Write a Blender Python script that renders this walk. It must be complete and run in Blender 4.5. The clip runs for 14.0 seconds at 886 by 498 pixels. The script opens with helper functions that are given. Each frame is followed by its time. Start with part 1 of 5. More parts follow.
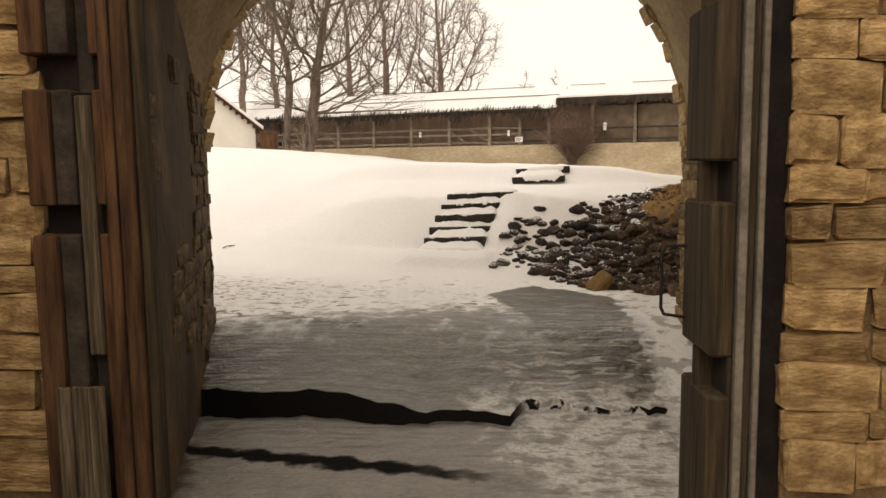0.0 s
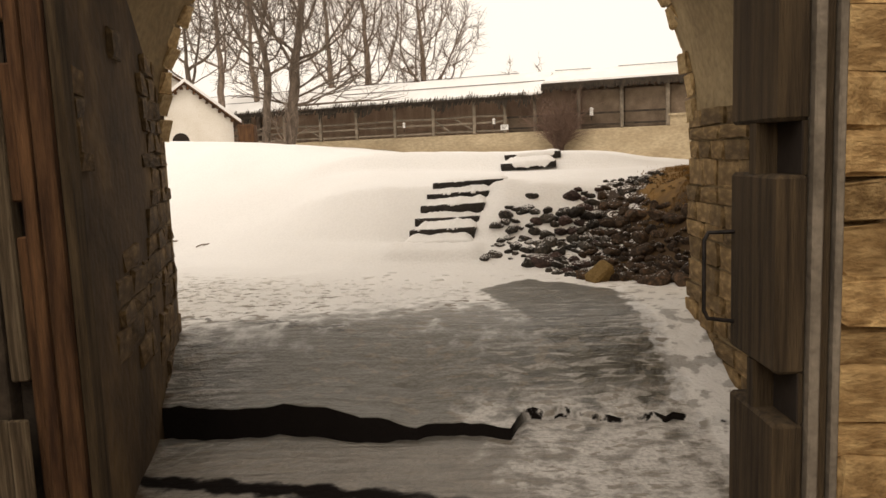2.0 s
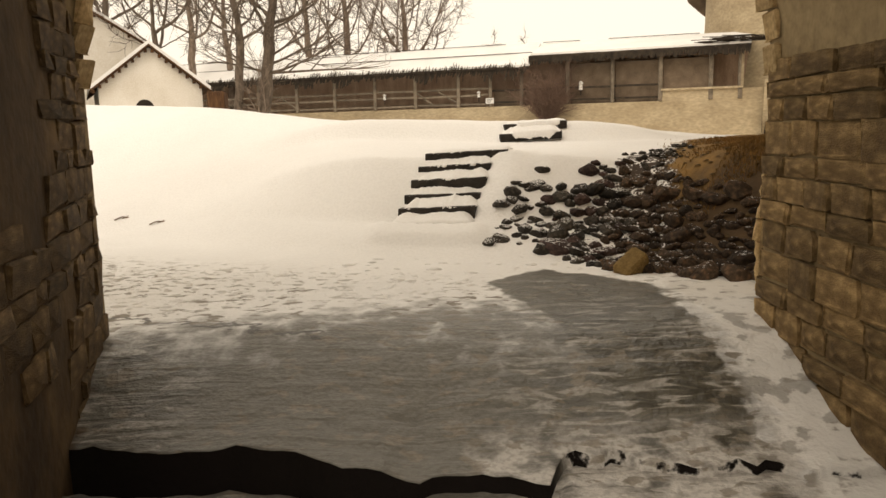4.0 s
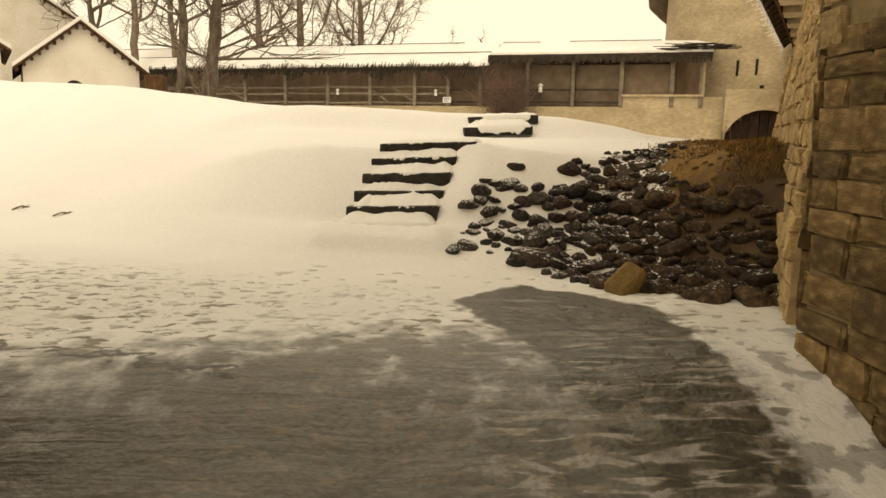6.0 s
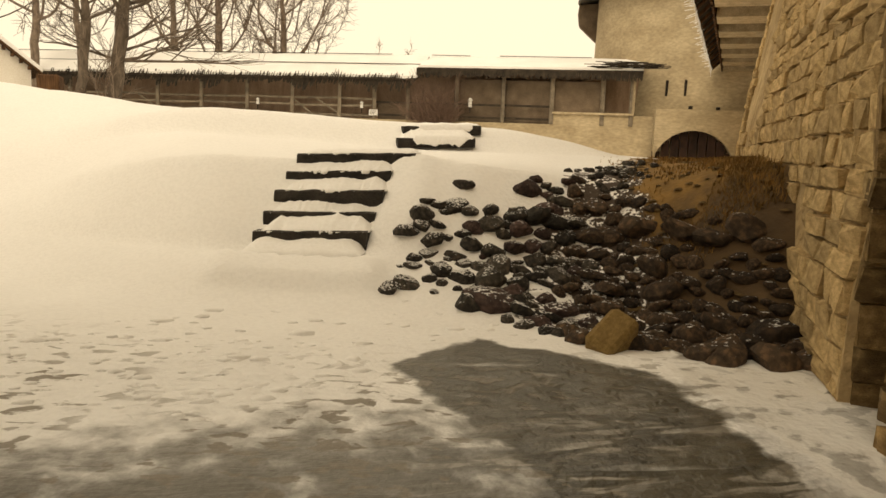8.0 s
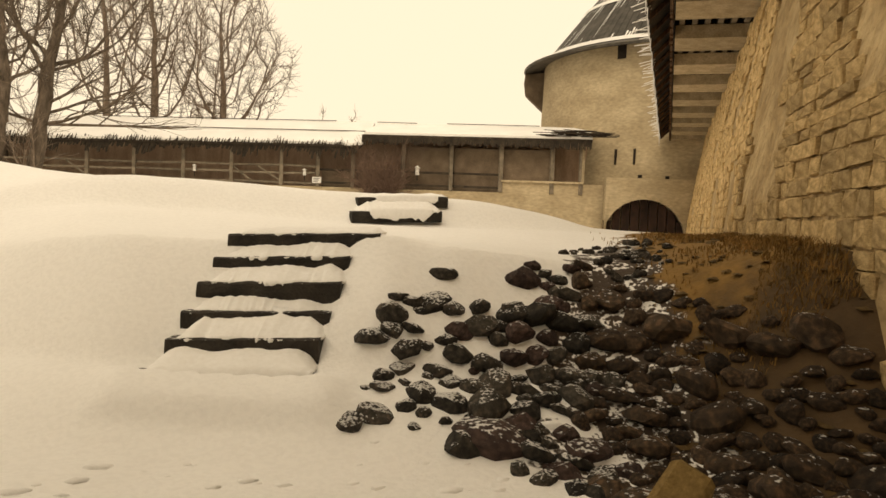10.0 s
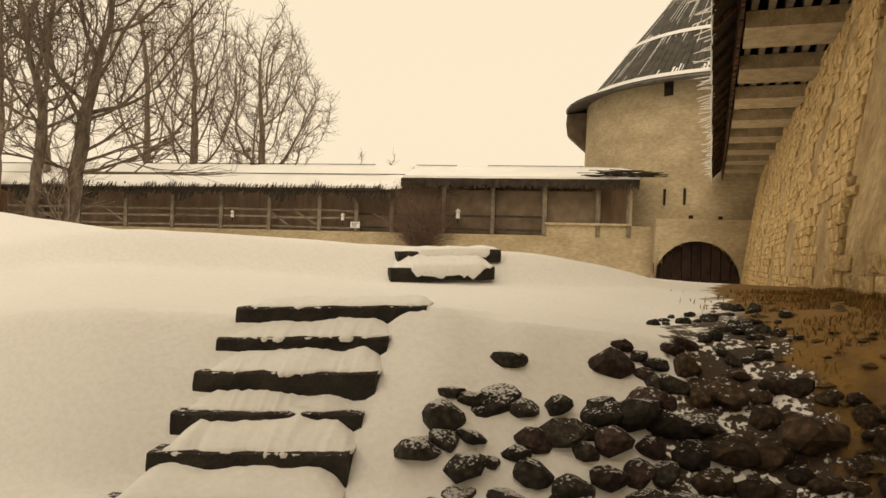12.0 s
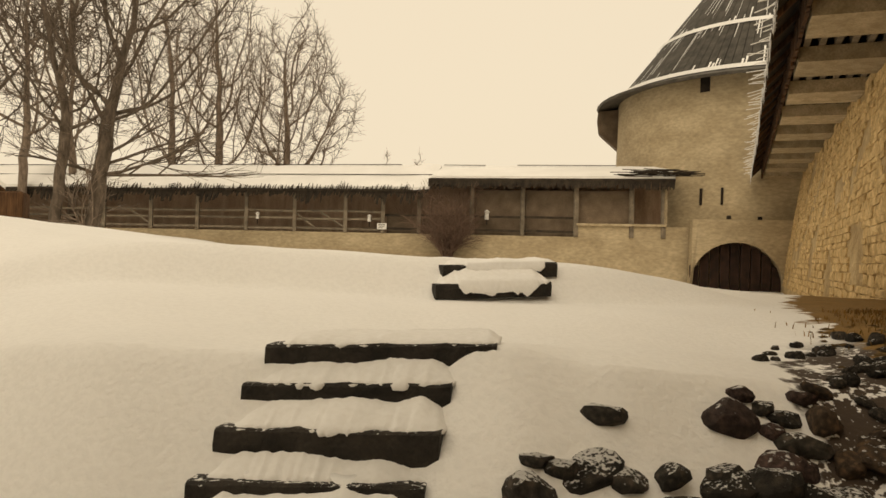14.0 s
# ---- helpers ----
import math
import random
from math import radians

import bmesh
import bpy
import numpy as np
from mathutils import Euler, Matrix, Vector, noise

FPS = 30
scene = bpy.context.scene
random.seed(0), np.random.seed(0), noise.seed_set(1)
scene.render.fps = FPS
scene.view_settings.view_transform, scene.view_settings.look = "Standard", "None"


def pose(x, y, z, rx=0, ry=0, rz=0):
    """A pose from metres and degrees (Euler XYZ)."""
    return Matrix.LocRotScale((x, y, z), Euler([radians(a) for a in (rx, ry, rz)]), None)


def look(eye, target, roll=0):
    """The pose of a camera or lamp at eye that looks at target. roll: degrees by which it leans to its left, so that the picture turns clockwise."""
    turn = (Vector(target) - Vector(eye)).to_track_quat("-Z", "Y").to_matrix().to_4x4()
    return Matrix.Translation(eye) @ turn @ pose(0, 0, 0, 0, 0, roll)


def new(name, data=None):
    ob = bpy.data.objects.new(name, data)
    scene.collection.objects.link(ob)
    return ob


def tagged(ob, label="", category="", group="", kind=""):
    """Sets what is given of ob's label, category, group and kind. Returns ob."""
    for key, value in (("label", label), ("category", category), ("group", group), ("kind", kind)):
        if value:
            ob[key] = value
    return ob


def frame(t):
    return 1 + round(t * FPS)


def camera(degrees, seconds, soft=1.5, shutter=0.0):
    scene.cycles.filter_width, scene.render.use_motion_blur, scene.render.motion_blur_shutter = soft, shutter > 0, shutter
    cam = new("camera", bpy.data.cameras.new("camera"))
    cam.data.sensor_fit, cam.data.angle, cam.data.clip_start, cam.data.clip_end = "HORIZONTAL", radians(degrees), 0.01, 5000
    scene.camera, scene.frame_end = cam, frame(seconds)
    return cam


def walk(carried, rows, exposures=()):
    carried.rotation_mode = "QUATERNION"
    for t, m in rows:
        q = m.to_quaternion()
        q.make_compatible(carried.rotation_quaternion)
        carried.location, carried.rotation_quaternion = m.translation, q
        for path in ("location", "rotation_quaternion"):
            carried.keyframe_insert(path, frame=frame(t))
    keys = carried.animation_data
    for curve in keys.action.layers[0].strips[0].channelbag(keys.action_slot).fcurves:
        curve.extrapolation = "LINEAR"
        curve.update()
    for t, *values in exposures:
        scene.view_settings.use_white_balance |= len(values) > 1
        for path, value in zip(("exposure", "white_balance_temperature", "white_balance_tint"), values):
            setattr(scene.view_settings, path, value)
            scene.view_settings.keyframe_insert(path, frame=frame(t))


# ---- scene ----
cam = camera(60.2, 14.0)
PATH = [
    (0, (0.255, 0.306, 1.616), (0.211, 2.293, 1.389), -0.7),
    (0.5, (0.256, 0.391, 1.653), (0.224, 2.376, 1.411), -0.7),
    (1, (0.251, 0.596, 1.597), (0.23, 2.581, 1.355), -1.0),
    (1.5, (0.268, 0.835, 1.552), (0.254, 2.82, 1.306), -1.8),
    (2, (0.245, 1.038, 1.547), (0.233, 3.023, 1.297), -2.2),
    (2.5, (0.233, 1.44, 1.493), (0.216, 3.423, 1.233), -2.9),
    (3, (0.152, 1.819, 1.455), (0.156, 3.801, 1.186), -2.4),
    (3.2, (0.116, 2.016, 1.459), (0.13, 3.996, 1.173), -2.3),
    (5.3, (-0.019, 3.474, 1.276), (0.099, 5.445, 0.959), 0.8),
    (5.5, (-0.024, 3.632, 1.269), (0.114, 5.602, 0.955), 0.9),
    (6, (0.01, 4.01, 1.248), (0.186, 5.979, 0.942), 0.9),
    (6.5, (0.046, 4.38, 1.231), (0.262, 6.346, 0.934), 0.8),
    (7, (0.056, 4.761, 1.203), (0.32, 6.723, 0.919), 1.2),
    (7.5, (0.07, 5.149, 1.184), (0.387, 7.105, 0.911), 1.6),
    (8, (0.077, 5.507, 1.189), (0.45, 7.454, 0.928), 2.2),
    (8.5, (0.049, 5.859, 1.206), (0.491, 7.795, 0.964), 3.0),
    (8.7, (0.055, 6.008, 1.212), (0.523, 7.939, 0.98), 3.4),
    (10.8, (0.236, 7.477, 1.336), (0.762, 9.407, 1.329), 1.6),
    (11, (0.265, 7.574, 1.356), (0.761, 9.511, 1.354), 1.3),
    (11.5, (0.276, 7.876, 1.369), (0.727, 9.824, 1.389), 1.2),
    (12, (0.295, 8.144, 1.408), (0.71, 10.1, 1.43), 1.6),
    (12.5, (0.331, 8.327, 1.446), (0.711, 10.291, 1.472), 1.3),
    (13, (0.351, 8.6, 1.432), (0.711, 10.567, 1.465), 1.3),
    (13.5, (0.291, 8.752, 1.503), (0.643, 10.721, 1.516), 1.4),
    (14, (0.229, 8.954, 1.532), (0.584, 10.922, 1.55), 1.5),
]
walk(cam, [(t, look(eye, target, roll)) for t, eye, target, roll in PATH],
     [(0, 0.2, 6550, 14), (3.2, 0.2, 6550, 14), (5.3, 0.16, 7650, 7), (8.7, 0.08, 7950, 9), (10.8, -0.06, 7800, 10), (14.0, -0.30, 7700, 9)])
scene.view_settings.exposure = 0.0

# ---- world and sun: a low overcast winter sky ----
world = bpy.data.worlds.new("world")
scene.world = world
world.use_nodes = True
wn, wl = world.node_tree.nodes, world.node_tree.links
sky = wn.new("ShaderNodeTexSky")
sky.sky_type = "NISHITA"
sky.sun_disc = False
sky.sun_elevation, sky.sun_rotation = radians(25), radians(200)
sky.air_density, sky.dust_density = 1.0, 6.0
bgn = wn["Background"]
mixs = wn.new("ShaderNodeMixRGB")
mixs.inputs[0].default_value = 0.93
mixs.inputs[2].default_value = (9.5, 8.6, 7.2, 1)
wl.new(sky.outputs[0], mixs.inputs[1])
wl.new(mixs.outputs[0], bgn.inputs[0])
bgn.inputs[1].default_value = 0.115
sun_l = bpy.data.lights.new("sun", "SUN")
sun_l.energy, sun_l.angle, sun_l.color = 1.0, radians(50), (1.0, 0.93, 0.82)
sun_o = new("sun", sun_l)
sun_o.matrix_world = look((0, 0, 30), (9, 20, 5))


# ---- materials ----
def mat(name, c1, c2, scale=6.0, rough=0.9, bump=0.3, fine=40.0, c3=None, spec=0.3, metal=0.0, vary=0.0, stretch=(1, 1, 1), bdist=0.02):
    m = bpy.data.materials.new(name)
    m.use_nodes = True
    n, l = m.node_tree.nodes, m.node_tree.links
    b = n["Principled BSDF"]
    tc = n.new("ShaderNodeTexCoord")
    mp = n.new("ShaderNodeMapping")
    mp.inputs["Scale"].default_value = stretch
    l.new(tc.outputs["Object"], mp.inputs["Vector"])
    big = n.new("ShaderNodeTexNoise")
    big.inputs["Scale"].default_value, big.inputs["Detail"].default_value = scale, 6
    sm = n.new("ShaderNodeTexNoise")
    sm.inputs["Scale"].default_value, sm.inputs["Detail"].default_value = fine, 5
    for t in (big, sm):
        l.new(mp.outputs[0], t.inputs["Vector"])
    r = n.new("ShaderNodeValToRGB")
    r.color_ramp.elements[0].position, r.color_ramp.elements[1].position = 0.32, 0.68
    r.color_ramp.elements[0].color, r.color_ramp.elements[1].color = (*c1, 1), (*c2, 1)
    if c3:
        e = r.color_ramp.elements.new(0.52)
        e.color = (*c3, 1)
    l.new(big.outputs[0], r.inputs[0])
    mx = n.new("ShaderNodeMixRGB")
    mx.blend_type = "OVERLAY"
    mx.inputs[0].default_value = 0.45
    l.new(r.outputs[0], mx.inputs[1])
    l.new(sm.outputs[0], mx.inputs[2])
    out = mx.outputs[0]
    if vary:
        oi = n.new("ShaderNodeObjectInfo")
        hs = n.new("ShaderNodeHueSaturation")
        mr = n.new("ShaderNodeMapRange")
        mr.inputs[3].default_value, mr.inputs[4].default_value = 1 - vary, 1 + vary
        l.new(oi.outputs["Random"], mr.inputs[0])
        l.new(mr.outputs[0], hs.inputs["Value"])
        l.new(out, hs.inputs["Color"])
        out = hs.outputs[0]
    l.new(out, b.inputs["Base Color"])
    b.inputs["Roughness"].default_value = rough
    b.inputs["Specular IOR Level"].default_value = spec
    b.inputs["Metallic"].default_value = metal
    bm_ = n.new("ShaderNodeBump")
    bm_.inputs["Strength"].default_value, bm_.inputs["Distance"].default_value = bump, bdist
    l.new(sm.outputs[0], bm_.inputs["Height"])
    l.new(bm_.outputs[0], b.inputs["Normal"])
    return m


SNOW = mat("snow", (0.78, 0.77, 0.75), (0.86, 0.85, 0.83), 0.8, 0.85, 0.25, 30, spec=0.2)
STONE = mat("limestone", (0.335, 0.228, 0.100), (0.62, 0.46, 0.240), 4.0, 0.92, 0.8, 28, c3=(0.495, 0.350, 0.173), vary=0.24)
GATESTONE = mat("gate_limestone", (0.21, 0.122, 0.046), (0.56, 0.385, 0.178), 2.6, 0.92, 0.9, 12, c3=(0.39, 0.252, 0.108), vary=0.30)
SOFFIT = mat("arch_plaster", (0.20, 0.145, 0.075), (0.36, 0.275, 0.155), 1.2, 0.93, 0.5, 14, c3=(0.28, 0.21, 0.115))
# soiled plaster, with the shade of the passage put into its colour
SHADEPLASTER = mat("shade_plaster", (0.046, 0.027, 0.011), (0.165, 0.105, 0.045), 1.3, 0.93, 0.8, 9, c3=(0.085, 0.052, 0.022))
# near-black that stands for the shade of a gap
GAPSHADE = mat("gap_shade", (0.006, 0.004, 0.003), (0.018, 0.012, 0.009), 5, 0.9, 0.4, 30)
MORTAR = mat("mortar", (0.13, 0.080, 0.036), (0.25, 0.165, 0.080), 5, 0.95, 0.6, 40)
PLASTER = mat("old_plaster", (0.36, 0.285, 0.18), (0.49, 0.40, 0.265), 0.5, 0.93, 0.4, 5, stretch=(1, 1, 2.2))
WHITEWASH = mat("whitewash", (0.66, 0.61, 0.53), (0.76, 0.72, 0.65), 1.5, 0.9, 0.2, 25)
TIMBER = mat("weathered_timber", (0.036, 0.016, 0.007), (0.125, 0.062, 0.026), 4, 0.85, 0.6, 30, stretch=(6, 6, 0.5), vary=0.35)
DARKWOOD = mat("dark_wood", (0.022, 0.016, 0.011), (0.065, 0.048, 0.032), 5, 0.85, 0.5, 30, vary=0.3)
SLEEPER = mat("tarred_sleeper", (0.012, 0.010, 0.008), (0.040, 0.033, 0.026), 6, 0.8, 0.7, 50, vary=0.2)
GREYWOOD = mat("grey_wood", (0.14, 0.115, 0.085), (0.27, 0.225, 0.17), 4, 0.88, 0.4, 35, vary=0.2)
ROOFMETAL = mat("roof_boards", (0.045, 0.040, 0.034), (0.10, 0.09, 0.075), 3, 0.7, 0.3, 25, vary=0.2)
IRON = mat("iron", (0.015, 0.013, 0.012), (0.05, 0.04, 0.035), 20, 0.6, 0.3, 60, metal=0.6)
ROCK = mat("boulder", (0.022, 0.019, 0.015), (0.105, 0.082, 0.062), 3, 0.85, 0.9, 35, c3=(0.05, 0.043, 0.034), vary=0.5)
SNOWROCK = mat("snowy_boulder", (0.024, 0.021, 0.017), (0.115, 0.09, 0.07), 3, 0.85, 0.9, 35, c3=(0.055, 0.047, 0.038), vary=0.4)
YELLOWROCK = mat("ochre_rock", (0.16, 0.10, 0.03), (0.26, 0.17, 0.06), 7, 0.85, 0.6, 35)
# two barks: the second is paler, with distance haze put into its colour
NEARBARK = mat("near_bark", (0.080, 0.062, 0.045), (0.20, 0.155, 0.12), 8, 0.9, 0.5, 40, stretch=(1, 1, 0.3))
HAZYBARK = mat("hazy_bark", (0.125, 0.092, 0.068), (0.29, 0.225, 0.175), 8, 0.9, 0.4, 40, stretch=(1, 1, 0.3))
WHITE = mat("white_paint", (0.74, 0.72, 0.68), (0.8, 0.78, 0.75), 4, 0.6, 0.1, 30)
ICICLE = mat("icicle", (0.7, 0.7, 0.7), (0.8, 0.8, 0.8), 8, 0.25, 0.1, 30, spec=0.6)
LEAFWOOD = mat("gate_oak", (0.030, 0.019, 0.009), (0.105, 0.071, 0.036), 4, 0.88, 0.7, 30, stretch=(7, 7, 0.4), vary=0.3)
SPLITWOOD = mat("split_oak", (0.075, 0.052, 0.030), (0.34, 0.26, 0.165), 5, 0.9, 0.9, 30, c3=(0.19, 0.138, 0.082), stretch=(9, 9, 0.35), vary=0.25)
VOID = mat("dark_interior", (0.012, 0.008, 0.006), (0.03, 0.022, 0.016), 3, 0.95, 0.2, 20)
ROUGHWALL = mat("rough_wall", (0.34, 0.235, 0.115), (0.58, 0.44, 0.25), 1.6, 0.93, 1.0, 8, c3=(0.46, 0.335, 0.18), bdist=0.09)
DOORWOOD = mat("door_boards", (0.018, 0.010, 0.007), (0.05, 0.026, 0.018), 4, 0.9, 0.3, 30, vary=0.2)
EARTH = mat("earth", (0.05, 0.033, 0.014), (0.12, 0.075, 0.028), 5, 0.95, 0.5, 30)
TWIG = mat("red_twigs", (0.11, 0.068, 0.05), (0.20, 0.13, 0.095), 8, 0.9, 0.2, 30)


def dusted(m, amount=0.5, scale=14.0):
    """Snow lying on the upward faces of a material, broken up."""
    n, l = m.node_tree.nodes, m.node_tree.links
    b = n["Principled BSDF"]
    src = b.inputs["Base Color"].links[0].from_socket
    g = n.new("ShaderNodeNewGeometry")
    sp = n.new("ShaderNodeSeparateXYZ")
    l.new(g.outputs["Normal"], sp.inputs[0])
    tx = n.new("ShaderNodeTexNoise")
    tx.inputs["Scale"].default_value, tx.inputs["Detail"].default_value = scale, 6
    l.new(g.outputs["Position"], tx.inputs["Vector"])
    ad = n.new("ShaderNodeMath")
    ad.operation = "MULTIPLY_ADD"
    ad.inputs[1].default_value = 1.3
    l.new(tx.outputs[0], ad.inputs[0])
    l.new(sp.outputs[2], ad.inputs[2])
    mr = n.new("ShaderNodeMapRange")
    mr.inputs[1].default_value, mr.inputs[2].default_value = 1.75 - amount * 0.5, 1.85 - amount * 0.45
    l.new(ad.outputs[0], mr.inputs[0])
    mx = n.new("ShaderNodeMixRGB")
    mx.inputs[2].default_value = (0.82, 0.81, 0.79, 1)
    l.new(mr.outputs[0], mx.inputs[0])
    l.new(src, mx.inputs[1])
    l.new(mx.outputs[0], b.inputs["Base Color"])
    return m


DRYGRASS = mat("dry_grass", (0.09, 0.058, 0.018), (0.30, 0.165, 0.05), 6, 0.9, 0.1, 20, vary=0.2)
BROWNROCK = mat("brown_stone", (0.030, 0.020, 0.013), (0.145, 0.086, 0.048), 3, 0.88, 0.9, 35, c3=(0.068, 0.045, 0.028), vary=0.6)
REDROCK = mat("reddish_stone", (0.040, 0.024, 0.020), (0.13, 0.080, 0.066), 4, 0.85, 0.9, 35, c3=(0.075, 0.047, 0.040), vary=0.4)
# two darker copies of the limestone, colour lowered for shaded faces
DEEPSHADESTONE = mat("deep_shade_limestone", (0.075, 0.046, 0.019), (0.25, 0.165, 0.075), 2.4, 0.85, 0.7, 28, c3=(0.135, 0.086, 0.038), vary=0.35)
SHADESTONE = mat("shade_limestone", (0.125, 0.078, 0.032), (0.37, 0.252, 0.118), 2.8, 0.88, 0.7, 28, c3=(0.21, 0.138, 0.060), vary=0.35)
dusted(ROCK, 0.34, 60)
dusted(SNOWROCK, 0.62, 60)
dusted(BROWNROCK, 0.10, 34)
dusted(REDROCK, 0.25, 34)
dusted(SLEEPER, 0.12, 45)
dusted(NEARBARK, 0.22, 3)
dusted(HAZYBARK, 0.25, 3)
PALEWOOD = mat("pale_wood", (0.34, 0.27, 0.17), (0.50, 0.41, 0.28), 4, 0.88, 0.4, 30, vary=0.15)
INFILL = mat("infill_boards", (0.12, 0.088, 0.06), (0.20, 0.15, 0.105), 2, 0.9, 0.3, 25, vary=0.2)
BROWNBOARD = mat("brown_boards", (0.30, 0.20, 0.14), (0.48, 0.35, 0.25), 1.5, 0.9, 0.3, 20, stretch=(2, 2, 0.5))


# ---- helpers of this scene ----
def link(name, bm, material, parent=None, label="", smooth=False):
    me = bpy.data.meshes.new(name)
    bmesh.ops.recalc_face_normals(bm, faces=bm.faces)
    bm.to_mesh(me)
    bm.free()
    for m_ in material if isinstance(material, (list, tuple)) else [material]:
        me.materials.append(m_)
    if smooth:
        for p in me.polygons:
            p.use_smooth = True
    ob = new(name, me)
    if parent:
        ob.parent = parent
    if label:
        tagged(ob, label)
    return ob


def part(name, bm, material, parent, label="", smooth=False):
    return link(name, bm, material, parent, label, smooth)


def empty(name, m=None):
    ob = new(name)
    if m:
        ob.matrix_world = m
    return ob


def rnd(a, b):
    return random.uniform(a, b)


def box(bm, lo, hi, m=Matrix(), bevel=0.0, mi=0):
    c = [(lo[i] + hi[i]) / 2 for i in range(3)]
    s = [hi[i] - lo[i] for i in range(3)]
    r = bmesh.ops.create_cube(bm, size=1, matrix=m @ Matrix.Translation(c) @ Matrix.Diagonal((*s, 1)))
    vs = r["verts"]
    if bevel:
        es = list({e for v in vs for e in v.link_edges})
        bmesh.ops.bevel(bm, geom=es, offset=bevel, segments=1, affect="EDGES")
    return vs


def beam(bm, a, b, w, h, up=(0, 0, 1), bevel=0.0):
    """A squared timber from a to b, w wide and h high."""
    a, b = Vector(a), Vector(b)
    d = (b - a)
    x = d.normalized()
    if abs(x.dot(Vector(up).normalized())) > 0.99:
        up = (0, 1, 0)
    y = Vector(up).cross(x).normalized()
    z = x.cross(y)
    m = Matrix((x, y, z)).transposed().to_4x4()
    m.translation = a
    return box(bm, (0, -w / 2, -h / 2), (d.length, w / 2, h / 2), m, bevel)


def smooth01(t):
    t = max(0.0, min(1.0, t))
    return t * t * (3 - 2 * t)


def nz(x, y, s, seed=0.0):
    return noise.noise((x * s, y * s, seed))


# ---- the lie of the land ----
def bank(t, y):
    z = 0.28 * smooth01(t / 1.05) + 0.77 * max(0.0, min(1.0, (t - 1.05) / 0.88))
    return z + 0.10 * smooth01((y - 12.9) / 2.0) + 0.34 * smooth01((y - 15.15) / 0.5)


def soft_bank(t):
    return 1.64 * smooth01((t + 0.2) / 5.4)


def lip(x):
    """The ragged edge across the gateway at which the ice breaks off."""
    return 6.58 - 0.16 * x + 0.16 * nz(x, 3.1, 1.6) + 0.06 * nz(x, 1.7, 7) + 0.035 * nz(x, 4.4, 17) + 0.38 * smooth01((x - 0.68) / 0.08) + (0.10 * nz(x, 8.2, 5) + 0.05 * nz(x, 2.2, 14) if x > 0.7 else 0.0)


def ground_z(x, y):
    # floor of the gateway, then the sloping ice, then the yard
    z = -0.55 + 0.35 * smooth01((4.6 - y) / 5)
    e = y - lip(x)
    if e > 0:
        z = -0.42 + 0.03 * smooth01((-0.35 - x) / 0.4) * (1 - smooth01((y - 6.6) / 1.0)) + 0.40 * smooth01((y - 6.6) / 1.7)
        low = smooth01((x + 0.35) / 0.3)
        z -= (0.075 * low + 0.02 * smooth01((x - 0.6) / 0.3)) * (1 - smooth01((y - 6.3) / 1.4))
    elif e > -0.16:
        z -= 0.03 + 0.09 * smooth01((-0.15 - x) / 0.25) - 0.03 * smooth01((x - 0.7) / 0.1)
    # trodden earth banked against the west side of the passage
    if y < 8.5:
        toe = -2.36 + 0.26 * (8.0 - max(y, 4.9)) + 0.08 * nz(x, y, 2.2, 11)
        z += 0.14 * smooth01((toe - x) / 0.30) * smooth01((8.5 - y) / 0.3) * smooth01((y - 5.5) / 0.6)
    if y > 9:
        z = -0.02 + 0.02 * smooth01(y - 9)
    base = 10.72 - 0.33 * (max(-0.7, min(x, 1.6)) - 0.15) + max(0.0, -0.7 - x) * 0.72
    t = y - base
    k = smooth01((-0.5 - x) / 2.6)
    hb = bank(t, y) * (1 - k) + soft_bank(t) * k
    hb *= 1 + 0.034 * max(0.0, min(14.0, -x))
    if y > 13.0:
        hb += smooth01((y - 13.8) / 1.2) * (0.07 * math.exp(-((x - 0.1) / 1.1) ** 2) - 0.05 * math.exp(-((x + 2.3) / 0.9) ** 2) + 0.09 * smooth01((-3.6 - x) / 1.2))
    # right of the stairs the bank is lower and falls towards the culvert
    r = smooth01((x - 1.5) / 2.2) * (1 - smooth01((y - 13.2) / 1.2)) + smooth01((x - 2.6) / 2.4) * smooth01((y - 13.2) / 1.2)
    hr = (0.95 + 0.2 * smooth01((x - 2.5) / 1.5)) * smooth01((y - (9.95 - 0.5 * max(0.0, x - 1.9))) / (2.9 - 0.5 * smooth01((x - 2.5) / 1.0)))
    fade = smooth01((y - 14.0 - 2.5 * smooth01((x - 3) / 3)) / 4.0)
    hr = hr * (1 - fade) + fade * (1.45 - 1.0 * smooth01((x - 2.4) / 10))
    hb = hb * (1 - r) + hr * r
    if y > 9.0:
        z += hb
    # a shoulder between the stairs and the stones
    z += 0.11 * math.exp(-((x - 1.08) / 0.32) ** 2 - ((y - 11.75) / 0.45) ** 2)
    # drift against the ends of the treads
    xr = 0.57 + 0.427 * (y - 11.52)
    if 11.2 < y < 12.9:
        z += 0.05 * smooth01((x - xr + 0.06) / 0.12) * smooth01((xr + 0.65 - x) / 0.45) * smooth01((y - 11.3) / 0.3) * smooth01((12.9 - y) / 0.3)
    # snow banked over the lowest tread, and a buried one before it
    if -0.8 < x < 1.0 and 10.9 < y < 11.9:
        q = y + 0.32 * (x - 0.06)
        z += 0.085 * smooth01((q - 11.18) / 0.10) * smooth01((11.66 - q) / 0.08) * smooth01((x + 0.75) / 0.3) * smooth01((0.8 - x) / 0.2)
    # room for the treads
    if -0.55 < x < 1.15 and 11.3 < y < 13.0:
        z -= 0.015 * smooth01((t - 0.5) / 0.3) * smooth01((2.2 - t) / 0.3) * smooth01((x + 0.55) / 0.2) * smooth01((1.15 - x) / 0.25)
    return z


